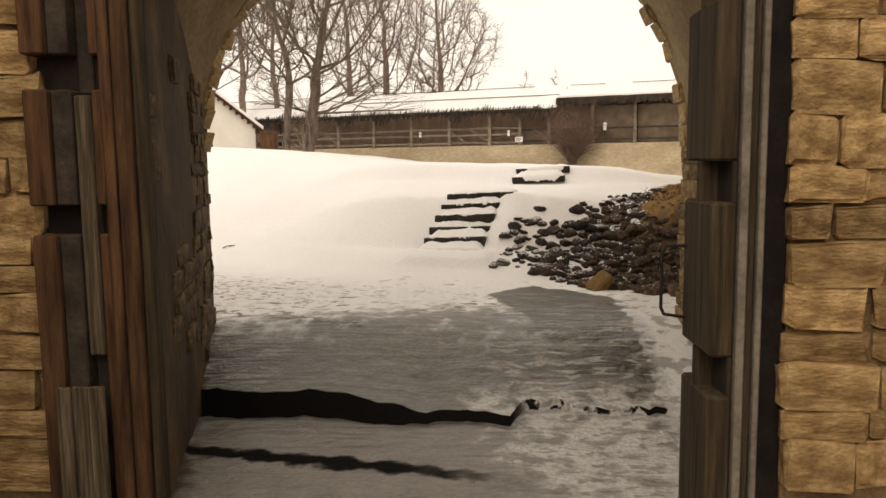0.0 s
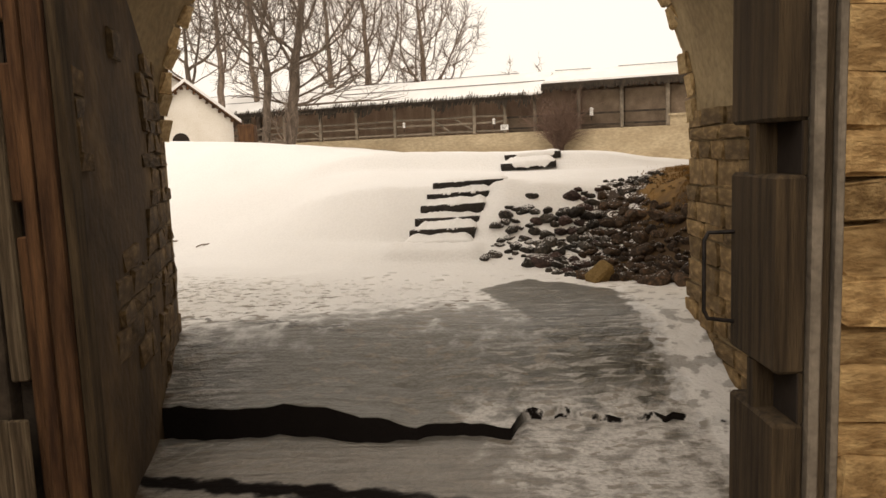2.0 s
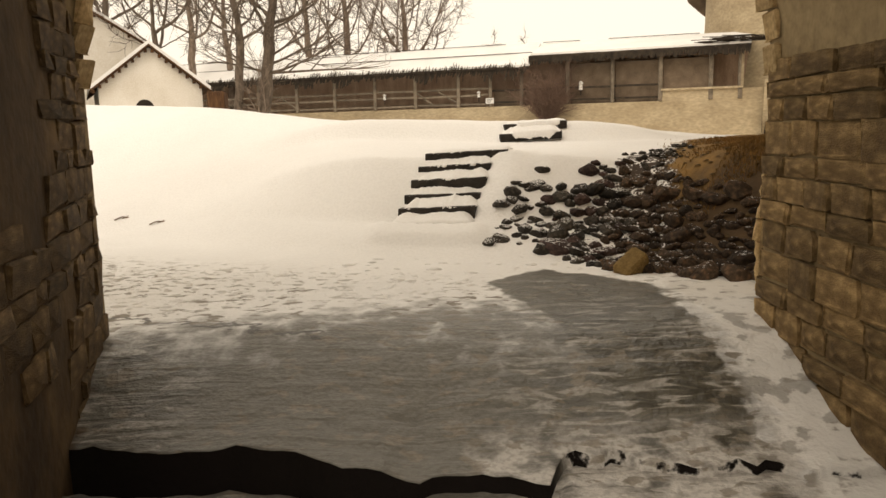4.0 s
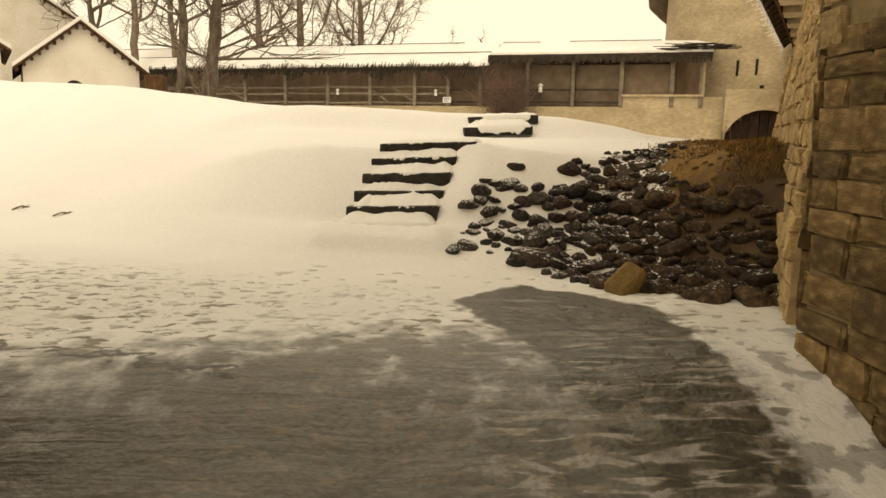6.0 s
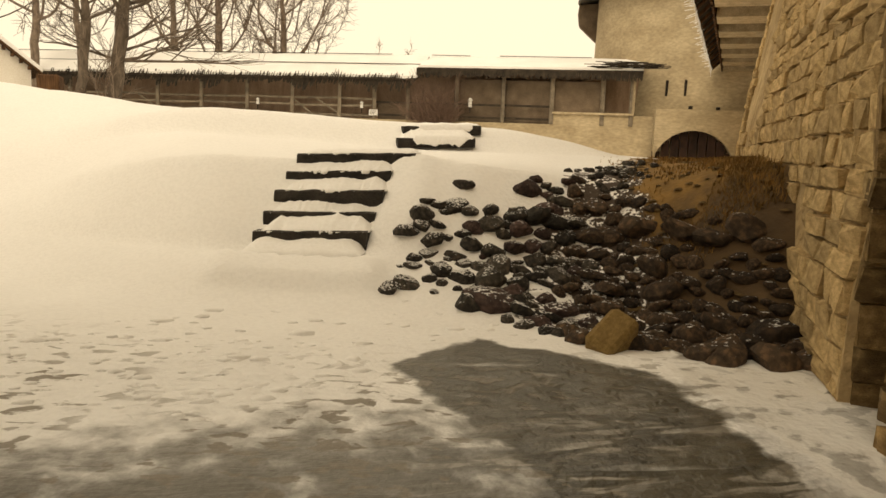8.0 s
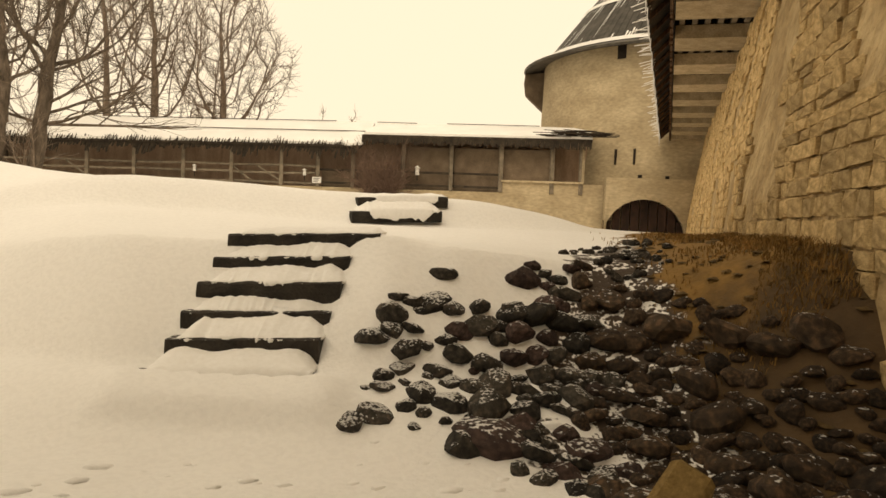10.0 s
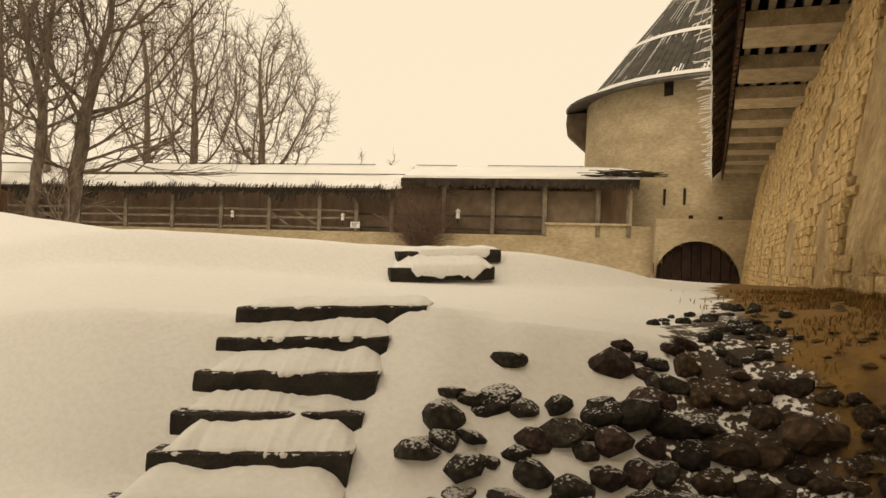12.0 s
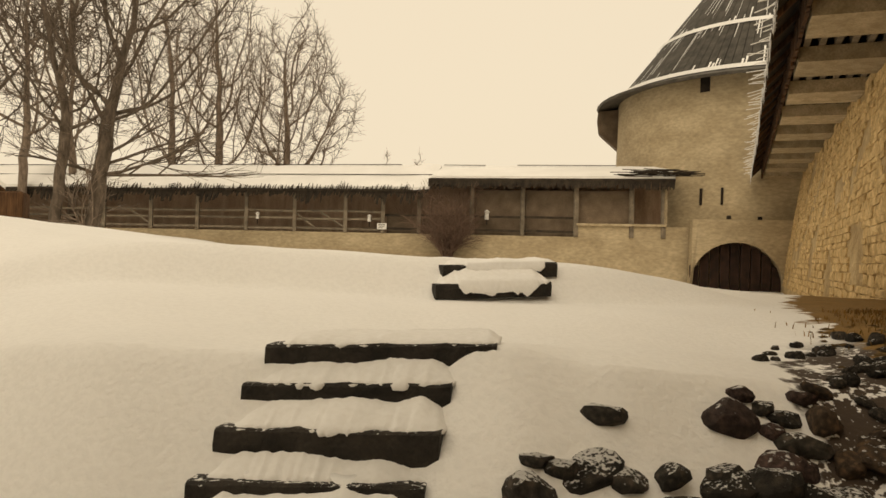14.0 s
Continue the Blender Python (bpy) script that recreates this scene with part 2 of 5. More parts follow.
def ground_zn(x, y):
    z = ground_z(x, y)
    z += 0.035 * nz(x, y, 0.6, 2) + 0.012 * nz(x, y, 2.5, 4)
    if 6.5 < y < 11.5:
        z += 0.012 * nz(x, y, 6, 7)
    return z


def axis(lo, hi, fine_lo, fine_hi, step, coarse):
    v, out = fine_lo, []
    while v < fine_hi:
        out.append(v)
        v += step
    w, s = fine_hi, step
    while w < hi:
        out.append(w)
        s = min(s * 1.25, coarse)
        w += s
    out.append(hi)
    w, s, pre = fine_lo, step, []
    while w > lo:
        s = min(s * 1.25, coarse)
        w -= s
        pre.append(max(w, lo))
    return pre[::-1] + out


def ground_material():
    m = bpy.data.materials.new("snow_and_ice")
    m.use_nodes = True
    n, l = m.node_tree.nodes, m.node_tree.links
    b = n["Principled BSDF"]
    tc = n.new("ShaderNodeTexCoord")

    def math_(op, a, b_=None, c=None):
        k = n.new("ShaderNodeMath")
        k.operation = op
        for i, v in enumerate((a, b_, c)):
            if v is None:
                continue
            if isinstance(v, (int, float)):
                k.inputs[i].default_value = v
            else:
                l.new(v, k.inputs[i])
        return k.outputs[0]

    def noise_(scale, detail, stretch=(1, 1, 1), dist=0.0):
        mp = n.new("ShaderNodeMapping")
        mp.inputs["Scale"].default_value = stretch
        l.new(tc.outputs["Object"], mp.inputs["Vector"])
        t = n.new("ShaderNodeTexNoise")
        t.inputs["Scale"].default_value, t.inputs["Detail"].default_value = scale, detail
        t.inputs["Distortion"].default_value = dist
        l.new(mp.outputs[0], t.inputs["Vector"])
        return t.outputs[0]

    def ramp(v, a, b_):
        r = n.new("ShaderNodeMapRange")
        r.interpolation_type = "SMOOTHSTEP"
        r.inputs[1].default_value, r.inputs[2].default_value = a, b_
        l.new(v, r.inputs[0])
        return r.outputs[0]

    def mix(f, a, b_):
        k = n.new("ShaderNodeMixRGB")
        for i, v in enumerate((f, a, b_)):
            if isinstance(v, tuple):
                k.inputs[i].default_value = (*v, 1)
            elif isinstance(v, float):
                k.inputs[i].default_value = v
            else:
                l.new(v, k.inputs[i])
        return k.outputs[0]

    sep = n.new("ShaderNodeSeparateXYZ")
    l.new(tc.outputs["Object"], sep.inputs[0])
    X, Y = sep.outputs[0], sep.outputs[1]
    n1 = noise_(0.9, 6)
    n2 = noise_(5, 8)
    n3 = noise_(28, 6)
    streak = noise_(3.2, 7, (0.45, 3.0, 1), 0.6)
    wob = math_("MULTIPLY", math_("SUBTRACT", n2, 0.5), 0.55)
    # bare ice: a tongue whose tip lies near the stones, wide towards the gate
    left = math_("SUBTRACT", X, math_("MULTIPLY_ADD", math_("SUBTRACT", 9.55, Y), 0.26, 0.60))
    right = math_("SUBTRACT", math_("MULTIPLY_ADD", math_("SUBTRACT", Y, 7.6), 0.02, 2.03), X)
    far = math_("SUBTRACT", math_("MULTIPLY_ADD", math_("ABSOLUTE", math_("SUBTRACT", X, 1.2)), -0.75, 10.08), Y)
    tongue = math_("MINIMUM", math_("MINIMUM", left, right), far)
    tongue = ramp(math_("ADD", tongue, math_("MULTIPLY", wob, 0.5)), -0.03, 0.05)
    # thin wet slush between the gate and the yard
    near = math_("SUBTRACT", math_("MULTIPLY_ADD", X, 0.18, 8.78), Y)
    near = math_("MINIMUM", near, math_("SUBTRACT", 2.15, X))
    near = ramp(math_("ADD", near, math_("MULTIPLY", wob, 2.6)), -0.35, 0.55)
    thin = math_("MULTIPLY", near, ramp(math_("ADD", math_("MULTIPLY", n1, 0.5), math_("MULTIPLY", n2, 0.5)), 0.30, 0.52))
    icef = math_("MAXIMUM", math_("MULTIPLY", tongue, math_("SUBTRACT", 1.0, math_("MULTIPLY", ramp(streak, 0.60, 0.75), 0.35))), math_("MULTIPLY", thin, 0.92))
    verge = math_("MULTIPLY", ramp(math_("ADD", math_("MINIMUM", math_("ADD", left, 0.5), math_("ADD", right, 0.1)), math_("MULTIPLY", wob, 2.2)), -0.6, 0.5), ramp(math_("SUBTRACT", 9.0, Y), 0.0, 1.4))
    icef = math_("MAXIMUM", icef, math_("MULTIPLY", verge, 0.85))
    icef = math_("MAXIMUM", icef, math_("MULTIPLY", math_("MULTIPLY", ramp(math_("ADD", math_("SUBTRACT", 8.4, Y), math_("MULTIPLY", wob, 3.0)), -0.3, 0.9), ramp(right, 0.0, 0.3)), 0.93))
    snow = mix(n1, (0.80, 0.79, 0.77), (0.88, 0.87, 0.85))
    ice = mix(n2, (0.056, 0.051, 0.038), (0.135, 0.122, 0.092))
    rip = noise_(4.4, 6, (0.62, 2.8, 1), 0.9)
    blot = noise_(1.6, 3)
    ripx = math_("MULTIPLY", math_("MAXIMUM", ramp(X, 0.1, 1.0), ramp(X, -1.1, -1.9)), math_("MULTIPLY", ramp(blot, 0.34, 0.48), ramp(Y, 9.3, 8.3)))
    # ripples of the ice: dark troughs and pale highlights put into the colour
    ice = mix(math_("MULTIPLY", ramp(rip, 0.49, 0.56), math_("MULTIPLY", ripx, 0.85)), ice, (0.045, 0.041, 0.032))
    ice = mix(math_("MULTIPLY", ramp(rip, 0.47, 0.41), math_("MULTIPLY", ripx, 0.55)), ice, (0.46, 0.43, 0.39))
    col = mix(icef, snow, ice)
    # trampled specks of dirt in the yard
    yard = ramp(math_("SUBTRACT", math_("MULTIPLY_ADD", math_("MINIMUM", X, 0.0), -0.5, 10.2), Y), 0.0, 1.2)
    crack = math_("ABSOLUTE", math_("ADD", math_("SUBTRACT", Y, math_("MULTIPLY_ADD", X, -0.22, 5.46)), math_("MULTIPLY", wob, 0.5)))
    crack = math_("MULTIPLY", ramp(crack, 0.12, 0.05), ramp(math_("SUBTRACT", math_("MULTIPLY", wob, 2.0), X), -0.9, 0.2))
    floor_ = ramp(math_("SUBTRACT", 6.5, Y), -0.2, 0.4)
    col = mix(math_("MULTIPLY", floor_, math_("MULTIPLY_ADD", ramp(n2, 0.4, 0.6), 0.25, 0.50)), col, (0.23, 0.198, 0.162))
    lump = math_("MULTIPLY", ramp(math_("ADD", math_("SUBTRACT", X, math_("MULTIPLY_ADD", math_("SUBTRACT", Y, 5.0), -0.3, 0.75)), math_("MULTIPLY", wob, 2.5)), 0.0, 0.35), ramp(math_("SUBTRACT", 7.2, Y), 0.0, 0.5))
    col = mix(math_("MULTIPLY", lump, ramp(n2, 0.36, 0.54)), col, (0.50, 0.47, 0.43))
    # the crack's dark depth is put into the colour; the floor has no groove
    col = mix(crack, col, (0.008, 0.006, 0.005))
    # a second, finer crack in the ice further on
    fine_ = math_("ABSOLUTE", math_("ADD", math_("SUBTRACT", Y, math_("MULTIPLY_ADD", X, -0.45, 7.62)), math_("MULTIPLY", wob, 1.1)))
    fine_ = math_("MULTIPLY", ramp(fine_, 0.05, 0.015), math_("MULTIPLY", ramp(math_("SUBTRACT", -0.5, X), 0.0, 0.3), ramp(Y, 9.2, 8.8)))
    col = mix(math_("MULTIPLY", fine_, 0.8), col, (0.035, 0.03, 0.025))
    tread = noise_(9, 4, (0.7, 1.2, 1), 0.4)
    speck = math_("MULTIPLY", math_("MULTIPLY", ramp(tread, 0.555, 0.61), ramp(n1, 0.36, 0.50)), math_("MULTIPLY", yard, 0.85))
    col = mix(speck, col, (0.20, 0.17, 0.13))
    # bare earth and leaf litter on the mound by the wall
    mound = math_("MINIMUM", ramp(math_("ADD", math_("SUBTRACT", X, math_("ADD", math_("MULTIPLY_ADD", math_("SUBTRACT", Y, 10.0), 0.30, 2.35), math_("MULTIPLY", math_("POWER", math_("MAXIMUM", math_("SUBTRACT", Y, 12.0), 0.0), 2.0), 0.05))), math_("MULTIPLY", wob, 1.2)), 0.10, 0.20),
                  ramp(math_("ADD", math_("SUBTRACT", 20.0, Y), wob), 0.0, 0.8))
    mound = math_("MULTIPLY", mound, ramp(math_("SUBTRACT", Y, 9.55), 0.0, 0.3))
    gap = math_("MINIMUM", ramp(math_("ADD", math_("SUBTRACT", X, math_("MULTIPLY_ADD", math_("ABSOLUTE", math_("SUBTRACT", Y, 10.6)), 0.6, 1.55)), math_("MULTIPLY", wob, 1.6)), 0.0, 0.10), ramp(math_("SUBTRACT", Y, math_("MULTIPLY_ADD", math_("MAXIMUM", math_("SUBTRACT", X, 1.9), 0.0), -0.45, 10.05)), 0.0, 0.15))
    gap = math_("MULTIPLY", gap, ramp(math_("ADD", math_("ADD", math_("MULTIPLY", n2, 0.45), math_("MULTIPLY", n3, 0.55)), math_("MULTIPLY", math_("MAXIMUM", math_("SUBTRACT", X, 1.9), 0.0), 0.07)), 0.49, 0.54))
    gap = math_("MULTIPLY", gap, ramp(math_("SUBTRACT", 13.3, Y), 0.0, 0.6))
    col = mix(gap, col, (0.06, 0.042, 0.030))
    moss = ramp(math_("ADD", Y, math_("MULTIPLY", wob, 2.0)), 10.8, 11.7)
    earth = mix(n2, (0.036, 0.023, 0.012), (0.115, 0.068, 0.028))
    earth = mix(math_("MULTIPLY", moss, 0.9), earth, mix(math_("ADD", math_("MULTIPLY", n2, 0.5), math_("MULTIPLY", n3, 0.5)), (0.075, 0.050, 0.013), (0.36, 0.195, 0.050)))
    col = mix(mound, col, earth)
    # the broken lip of the ice: steep faces painted near-black as undercut shade
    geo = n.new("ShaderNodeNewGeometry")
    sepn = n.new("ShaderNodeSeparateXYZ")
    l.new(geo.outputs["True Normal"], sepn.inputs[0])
    lip_shade = math_("MULTIPLY", ramp(sepn.outputs[2], 0.80, 0.45), math_("MULTIPLY", ramp(math_("SUBTRACT", 8.0, Y), 0.0, 0.2), math_("MAXIMUM", ramp(X, 0.85, 0.65), ramp(n2, 0.52, 0.58))))
    col = mix(lip_shade, col, (0.012, 0.010, 0.008))
    col = mix(math_("MULTIPLY", ramp(n3, 0.42, 0.62), math_("MULTIPLY_ADD", icef, 0.30, 0.04)), col, (0.07, 0.062, 0.048))
    strip = math_("MULTIPLY", math_("MULTIPLY", ramp(math_("SUBTRACT", X, 1.75), 0.0, 0.2), ramp(math_("SUBTRACT", 9.6, Y), 0.0, 0.4)), ramp(n2, 0.54, 0.60))
    col = mix(math_("MULTIPLY", strip, 0.6), col, (0.10, 0.085, 0.062))
    # clean snow blown along the foot of the east side
    drift = math_("MULTIPLY", ramp(math_("ADD", math_("SUBTRACT", X, math_("MULTIPLY_ADD", math_("SUBTRACT", Y, 8.0), 0.02, 2.13)), math_("MULTIPLY", wob, 0.9)), -0.05, 0.06), ramp(math_("SUBTRACT", 9.6, Y), 0.0, 0.3))
    col = mix(math_("MULTIPLY", drift, math_("MULTIPLY_ADD", ramp(n2, 0.53, 0.60), -0.6, 0.92)), col, (0.70, 0.68, 0.64))
    # damp trodden earth along the west side
    dirt = math_("SUBTRACT", math_("MULTIPLY_ADD", math_("SUBTRACT", 8.0, Y), 0.255, -2.33), X)
    dirt = math_("MULTIPLY", ramp(math_("ADD", dirt, math_("MULTIPLY", wob, 0.9)), -0.04, 0.10), ramp(math_("SUBTRACT", 8.45, Y), 0.0, 0.15))
    dirt = math_("MULTIPLY", dirt, ramp(math_("SUBTRACT", Y, 4.3), 0.0, 0.4))
    col = mix(dirt, col, mix(n2, (0.030, 0.019, 0.010), (0.080, 0.050, 0.026)))
    # painted lip shade and crack once more, over the later layers
    col = mix(math_("MAXIMUM", lip_shade, crack), col, (0.010, 0.008, 0.007))
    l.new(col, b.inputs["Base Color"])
    icef = math_("MULTIPLY", icef, math_("SUBTRACT", 1.0, math_("MAXIMUM", math_("MAXIMUM", drift, dirt), math_("MAXIMUM", lip_shade, crack))))
    wet = math_("MULTIPLY", icef, math_("SUBTRACT", 1.0, mound))
    rg = n.new("ShaderNodeMapRange")
    rg.inputs[3].default_value, rg.inputs[4].default_value = 0.85, 0.30
    l.new(wet, rg.inputs[0])
    l.new(rg.outputs[0], b.inputs["Roughness"])
    l.new(math_("MULTIPLY_ADD", math_("MAXIMUM", lip_shade, crack), -0.33, 0.35), b.inputs["Specular IOR Level"])
    bp = n.new("ShaderNodeBump")
    bp.inputs["Strength"].default_value, bp.inputs["Distance"].default_value = 0.7, 0.04
    hsum = math_("ADD", math_("MULTIPLY", n3, 0.35), math_("MULTIPLY", math_("SUBTRACT", n2, math_("MULTIPLY", ramp(tread, 0.50, 0.64), math_("MULTIPLY", ramp(Y, 8.3, 9.0), 0.3))), math_("MULTIPLY", yard, 1.1)))
    hsum = math_("ADD", hsum, math_("MULTIPLY", streak, math_("MULTIPLY_ADD", near, 0.8, 0.15)))
    l.new(hsum, bp.inputs["Height"])
    l.new(bp.outputs[0], b.inputs["Normal"])
    return m


def build_ground():
    xs = axis(-400, 400, -5.5, 5.0, 0.07, 25)
    ys = axis(-60, 600, 4.8, 16.5, 0.06, 25)
    # rows bend to follow the lip of the ice, so that its edge is clean
    ys = sorted(set(ys) | {6.56, 6.585, 6.60, 6.612, 6.64})
    verts = []
    for y in ys:
        for x in xs:
            w = smooth01(1 - abs(y - 6.6) / 1.0) if abs(x) < 6 else 0.0
            yy = y + (lip(x) - 6.6) * w
            verts.append((x, yy, ground_zn(x, yy)))
    nx = len(xs)
    faces = [(j * nx + i, j * nx + i + 1, (j + 1) * nx + i + 1, (j + 1) * nx + i) for j in range(len(ys) - 1) for i in range(nx - 1)]
    me = bpy.data.meshes.new("ground")
    me.from_pydata(verts, [], faces)
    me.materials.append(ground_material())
    for p in me.polygons:
        p.use_smooth = True
    return tagged(new("ground", me), "snow-covered yard with wet ice in the gateway", "ground", kind="structure")


build_ground()

# ---- the gate block ----
ARCH_X, ARCH_R, SPRING = 0.1, 2.45, 1.75


def arch_outline(cx, r, spring, base, n=22):
    pts = [(cx - r, base)]
    for i in range(n + 1):
        a = math.pi - math.pi * i / n
        pts.append((cx + r * math.cos(a), spring + r * math.sin(a)))
    pts.append((cx + r, base))
    return pts


def arched_wall(name, y0, y1, x0, x1, base, top, cx, r, spring, material, label):
    """A wall across the walk with an arched opening through it."""
    bm = bmesh.new()
    op = arch_outline(cx, r, spring, base)
    for y in (y0, y1):
        tops = []
        low = [bm.verts.new((p[0], y, p[1])) for p in op]
        n = len(low)
        tl = [bm.verts.new((x0 + (x1 - x0) * i / (n - 1), y, top)) for i in range(n)]
        tl[0].co.x, tl[-1].co.x = x0, x1
        bl, br = bm.verts.new((x0, y, base)), bm.verts.new((x1, y, base))
        for i in range(n - 1):
            bm.faces.new((low[i], low[i + 1], tl[i + 1], tl[i]))
        bm.faces.new((bl, low[0], tl[0]))
        bm.faces.new((low[-1], br, tl[-1]))
        tops.append((low, tl, bl, br))
        if y == y0:
            first = tops[0]
    second = tops[0]
    for k in (0, 1):
        for i in range(len(first[k]) - 1):
            bm.faces.new((first[k][i], first[k][i + 1], second[k][i + 1], second[k][i]))
    for k, t in ((2, 0), (3, -1)):
        bm.faces.new((first[k], first[1][t], second[1][t], second[k]))
    return tagged(link(name, bm, material), label, "wall", kind="structure")


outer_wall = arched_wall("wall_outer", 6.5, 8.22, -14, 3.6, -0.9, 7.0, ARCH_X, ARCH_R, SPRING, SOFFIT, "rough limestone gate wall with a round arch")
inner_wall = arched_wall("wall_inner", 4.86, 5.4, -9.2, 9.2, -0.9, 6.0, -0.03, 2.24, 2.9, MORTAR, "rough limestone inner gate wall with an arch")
SPLAY_A, SPLAY_B = Vector((-1.64, 4.98, 0)), Vector((-2.33, 8.10, 0))
bm = bmesh.new()
lo_, hi_ = [], []
for x, y in ((SPLAY_A.x, SPLAY_A.y), (SPLAY_B.x, SPLAY_B.y), (-2.9, 8.10), (-2.9, 4.98)):
    lo_.append(bm.verts.new((x - 0.0, y, -0.9)))
    hi_.append(bm.verts.new((x - 0.05, y, 5.98)))
bm.faces.new(lo_)
bm.faces.new(hi_)
for i in range(4):
    j = (i + 1) % 4
    bm.faces.new((lo_[i], lo_[j], hi_[j], hi_[i]))
splay_wall = tagged(link("wall_splay", bm, SHADEPLASTER), "soiled splayed side wall of the gate passage, shade in its colour", "wall", kind="structure")
bm = bmesh.new()
box(bm, (-4.6, 5.4, -0.9), (-3.35, 6.5, 6.0))
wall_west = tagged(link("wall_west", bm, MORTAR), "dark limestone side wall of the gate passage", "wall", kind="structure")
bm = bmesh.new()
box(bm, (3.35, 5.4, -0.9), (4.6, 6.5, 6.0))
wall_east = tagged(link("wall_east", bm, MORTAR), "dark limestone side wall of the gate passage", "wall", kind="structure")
# added side walls out of view; they keep low light off the gate stones
for side_, x0, x1 in (("wall_unseen_west", -4.6, -3.35), ("wall_unseen_east", 3.35, 4.6)):
    bm = bmesh.new()
    box(bm, (x0, -0.6, -0.9), (x1, 4.85, 5.0))
    tagged(link(side_, bm, MORTAR), "unseen side wall added to cut low light at the gate", "wall", kind="structure")
# added wall behind the camera, blocking low light from the open field
bm = bmesh.new()
box(bm, (-4.6, -5.5, -0.9), (4.6, -4.505, 2.2))
tagged(link("wall_unseen_south", bm, MORTAR), "unseen back wall added to cut low light at the gate", "wall", kind="structure")
bm = bmesh.new()
box(bm, (-4.6, 4.86, 6.0), (4.6, 6.5, 6.5))
tagged(link("ceiling", bm, DARKWOOD), "dark boarded ceiling of the gate passage", "ceiling", kind="structure")

# ---- the long side wall, leaning back a little ----
WA = Vector((2.84, 8.78, 0))
WB = Vector((6.0, 15.2, 0))
WC = Vector((18.8, 36.2, 0))
W1L, W2L = (WB - WA).length, (WC - WB).length
WTOP = 5.25


def wall_pt(s, out, z, seg=0):
    a, b = (WA, WB) if seg == 0 else (WB, WC)
    d = (b - a).normalized()
    p = a + d * s + Vector((-d.y, d.x, 0)) * out
    return Vector((p.x, p.y, z))


bm = bmesh.new()
PROF = [(0.10, -0.9), (0.06, 0.5), (-0.10, 1.9), (-0.62, WTOP), (-2.1, WTOP), (-2.1, -0.9)]
rings = []
for s, seg in ((0.0, 0), (W1L, 0), (W2L, 1)):
    rings.append([bm.verts.new(wall_pt(s, o, z, seg)) for o, z in PROF])
for k in (0, 1):
    for i in range(6):
        j = (i + 1) % 6
        bm.faces.new((rings[k][i], rings[k][j], rings[k + 1][j], rings[k + 1][i]))
bm.faces.new(rings[0])
bm.faces.new(rings[2])
side_wall = tagged(link("wall_side", bm, ROUGHWALL), "long limestone fortress wall with worn plaster", "wall", kind="structure")

# ---- the gallery along the far side ----
GP = Vector((15.0, 38.84, 0))
GD = Vector((-0.922, 0.387, 0))
GN = Vector((-0.387, -0.922, 0))


def gal(s, out, z):
    p = GP + GD * s + GN * out
    return Vector((p.x, p.y, z))


def gal_box(bm, s0, s1, o0, o1, z0, z1):
    vs = [bm.verts.new(gal(s, o, z)) for z in (z0, z1) for s, o in ((s0, o0), (s1, o0), (s1, o1), (s0, o1))]
    for f_ in ((0, 1, 2, 3), (4, 5, 6, 7), (0, 1, 5, 4), (1, 2, 6, 5), (2, 3, 7, 6), (3, 0, 4, 7)):
        bm.faces.new([vs[i] for i in f_])


bm = bmesh.new()
gal_box(bm, 3.6, 46, 0.0, -0.9, -0.5, 2.5)
gal_box(bm, -1.0, 3.6, 0.0, -0.9, -0.5, 2.98)
tagged(link("wall_north", bm, PLASTER), "pale ochre plastered fortress wall under the gallery", "wall", kind="structure")
# culvert wall at the foot of the tower, with a round opening
CULV_S, CULV_R, CULV_Z = -2.68, 1.74, 0.62
bm = bmesh.new()
pts = arch_outline(CULV_S, CULV_R, CULV_Z, -0.5, 18)
rows_ = []
for o in (1.55, 0.2):
    low = [bm.verts.new(gal(s, o, z)) for s, z in pts]
    n_ = len(low)
    top_ = [bm.verts.new(gal(-6.0 + 5.0 * i / (n_ - 1), o, 3.25)) for i in range(n_)]
    a_, b_ = bm.verts.new(gal(-6.0, o, -0.5)), bm.verts.new(gal(-1.0, o, -0.5))
    for i in range(n_ - 1):
        bm.faces.new((low[i], low[i + 1], top_[i + 1], top_[i]))
    bm.faces.new((a_, low[0], top_[0]))
    bm.faces.new((low[-1], b_, top_[-1]))
    rows_.append((low, top_, a_, b_))
for k in (0, 1):
    for i in range(n_ - 1):
        bm.faces.new((rows_[0][k][i], rows_[0][k][i + 1], rows_[1][k][i + 1], rows_[1][k][i]))
bm.faces.new((rows_[0][3], rows_[0][1][-1], rows_[1][1][-1], rows_[1][3]))
tagged(link("wall_culvert", bm, PLASTER), "ochre plastered wall with a low round culvert", "wall", kind="structure")
culvert = empty("culvert_door", Matrix.Translation(gal(CULV_S, 0, 0)))
tagged(culvert, "dark reddish boarded door closing a round culvert", "door")
culv_inv = culvert.matrix_world.inverted()
for i in range(9):
    s = CULV_S - CULV_R + (i + 0.5) * 2 * CULV_R / 9
    h = math.sqrt(max(0.05, CULV_R ** 2 - (s - CULV_S) ** 2))
    bm = bmesh.new()
    gal_box(bm, s - 0.172, s + 0.172, 1.12 + 0.02 * (i % 2), 1.04, -0.4, CULV_Z + h)
    part("plank", bm, DOORWOOD, culvert).matrix_parent_inverse = culv_inv

# ---- tower ----
TC = Vector((22.7, 43.1, 0))


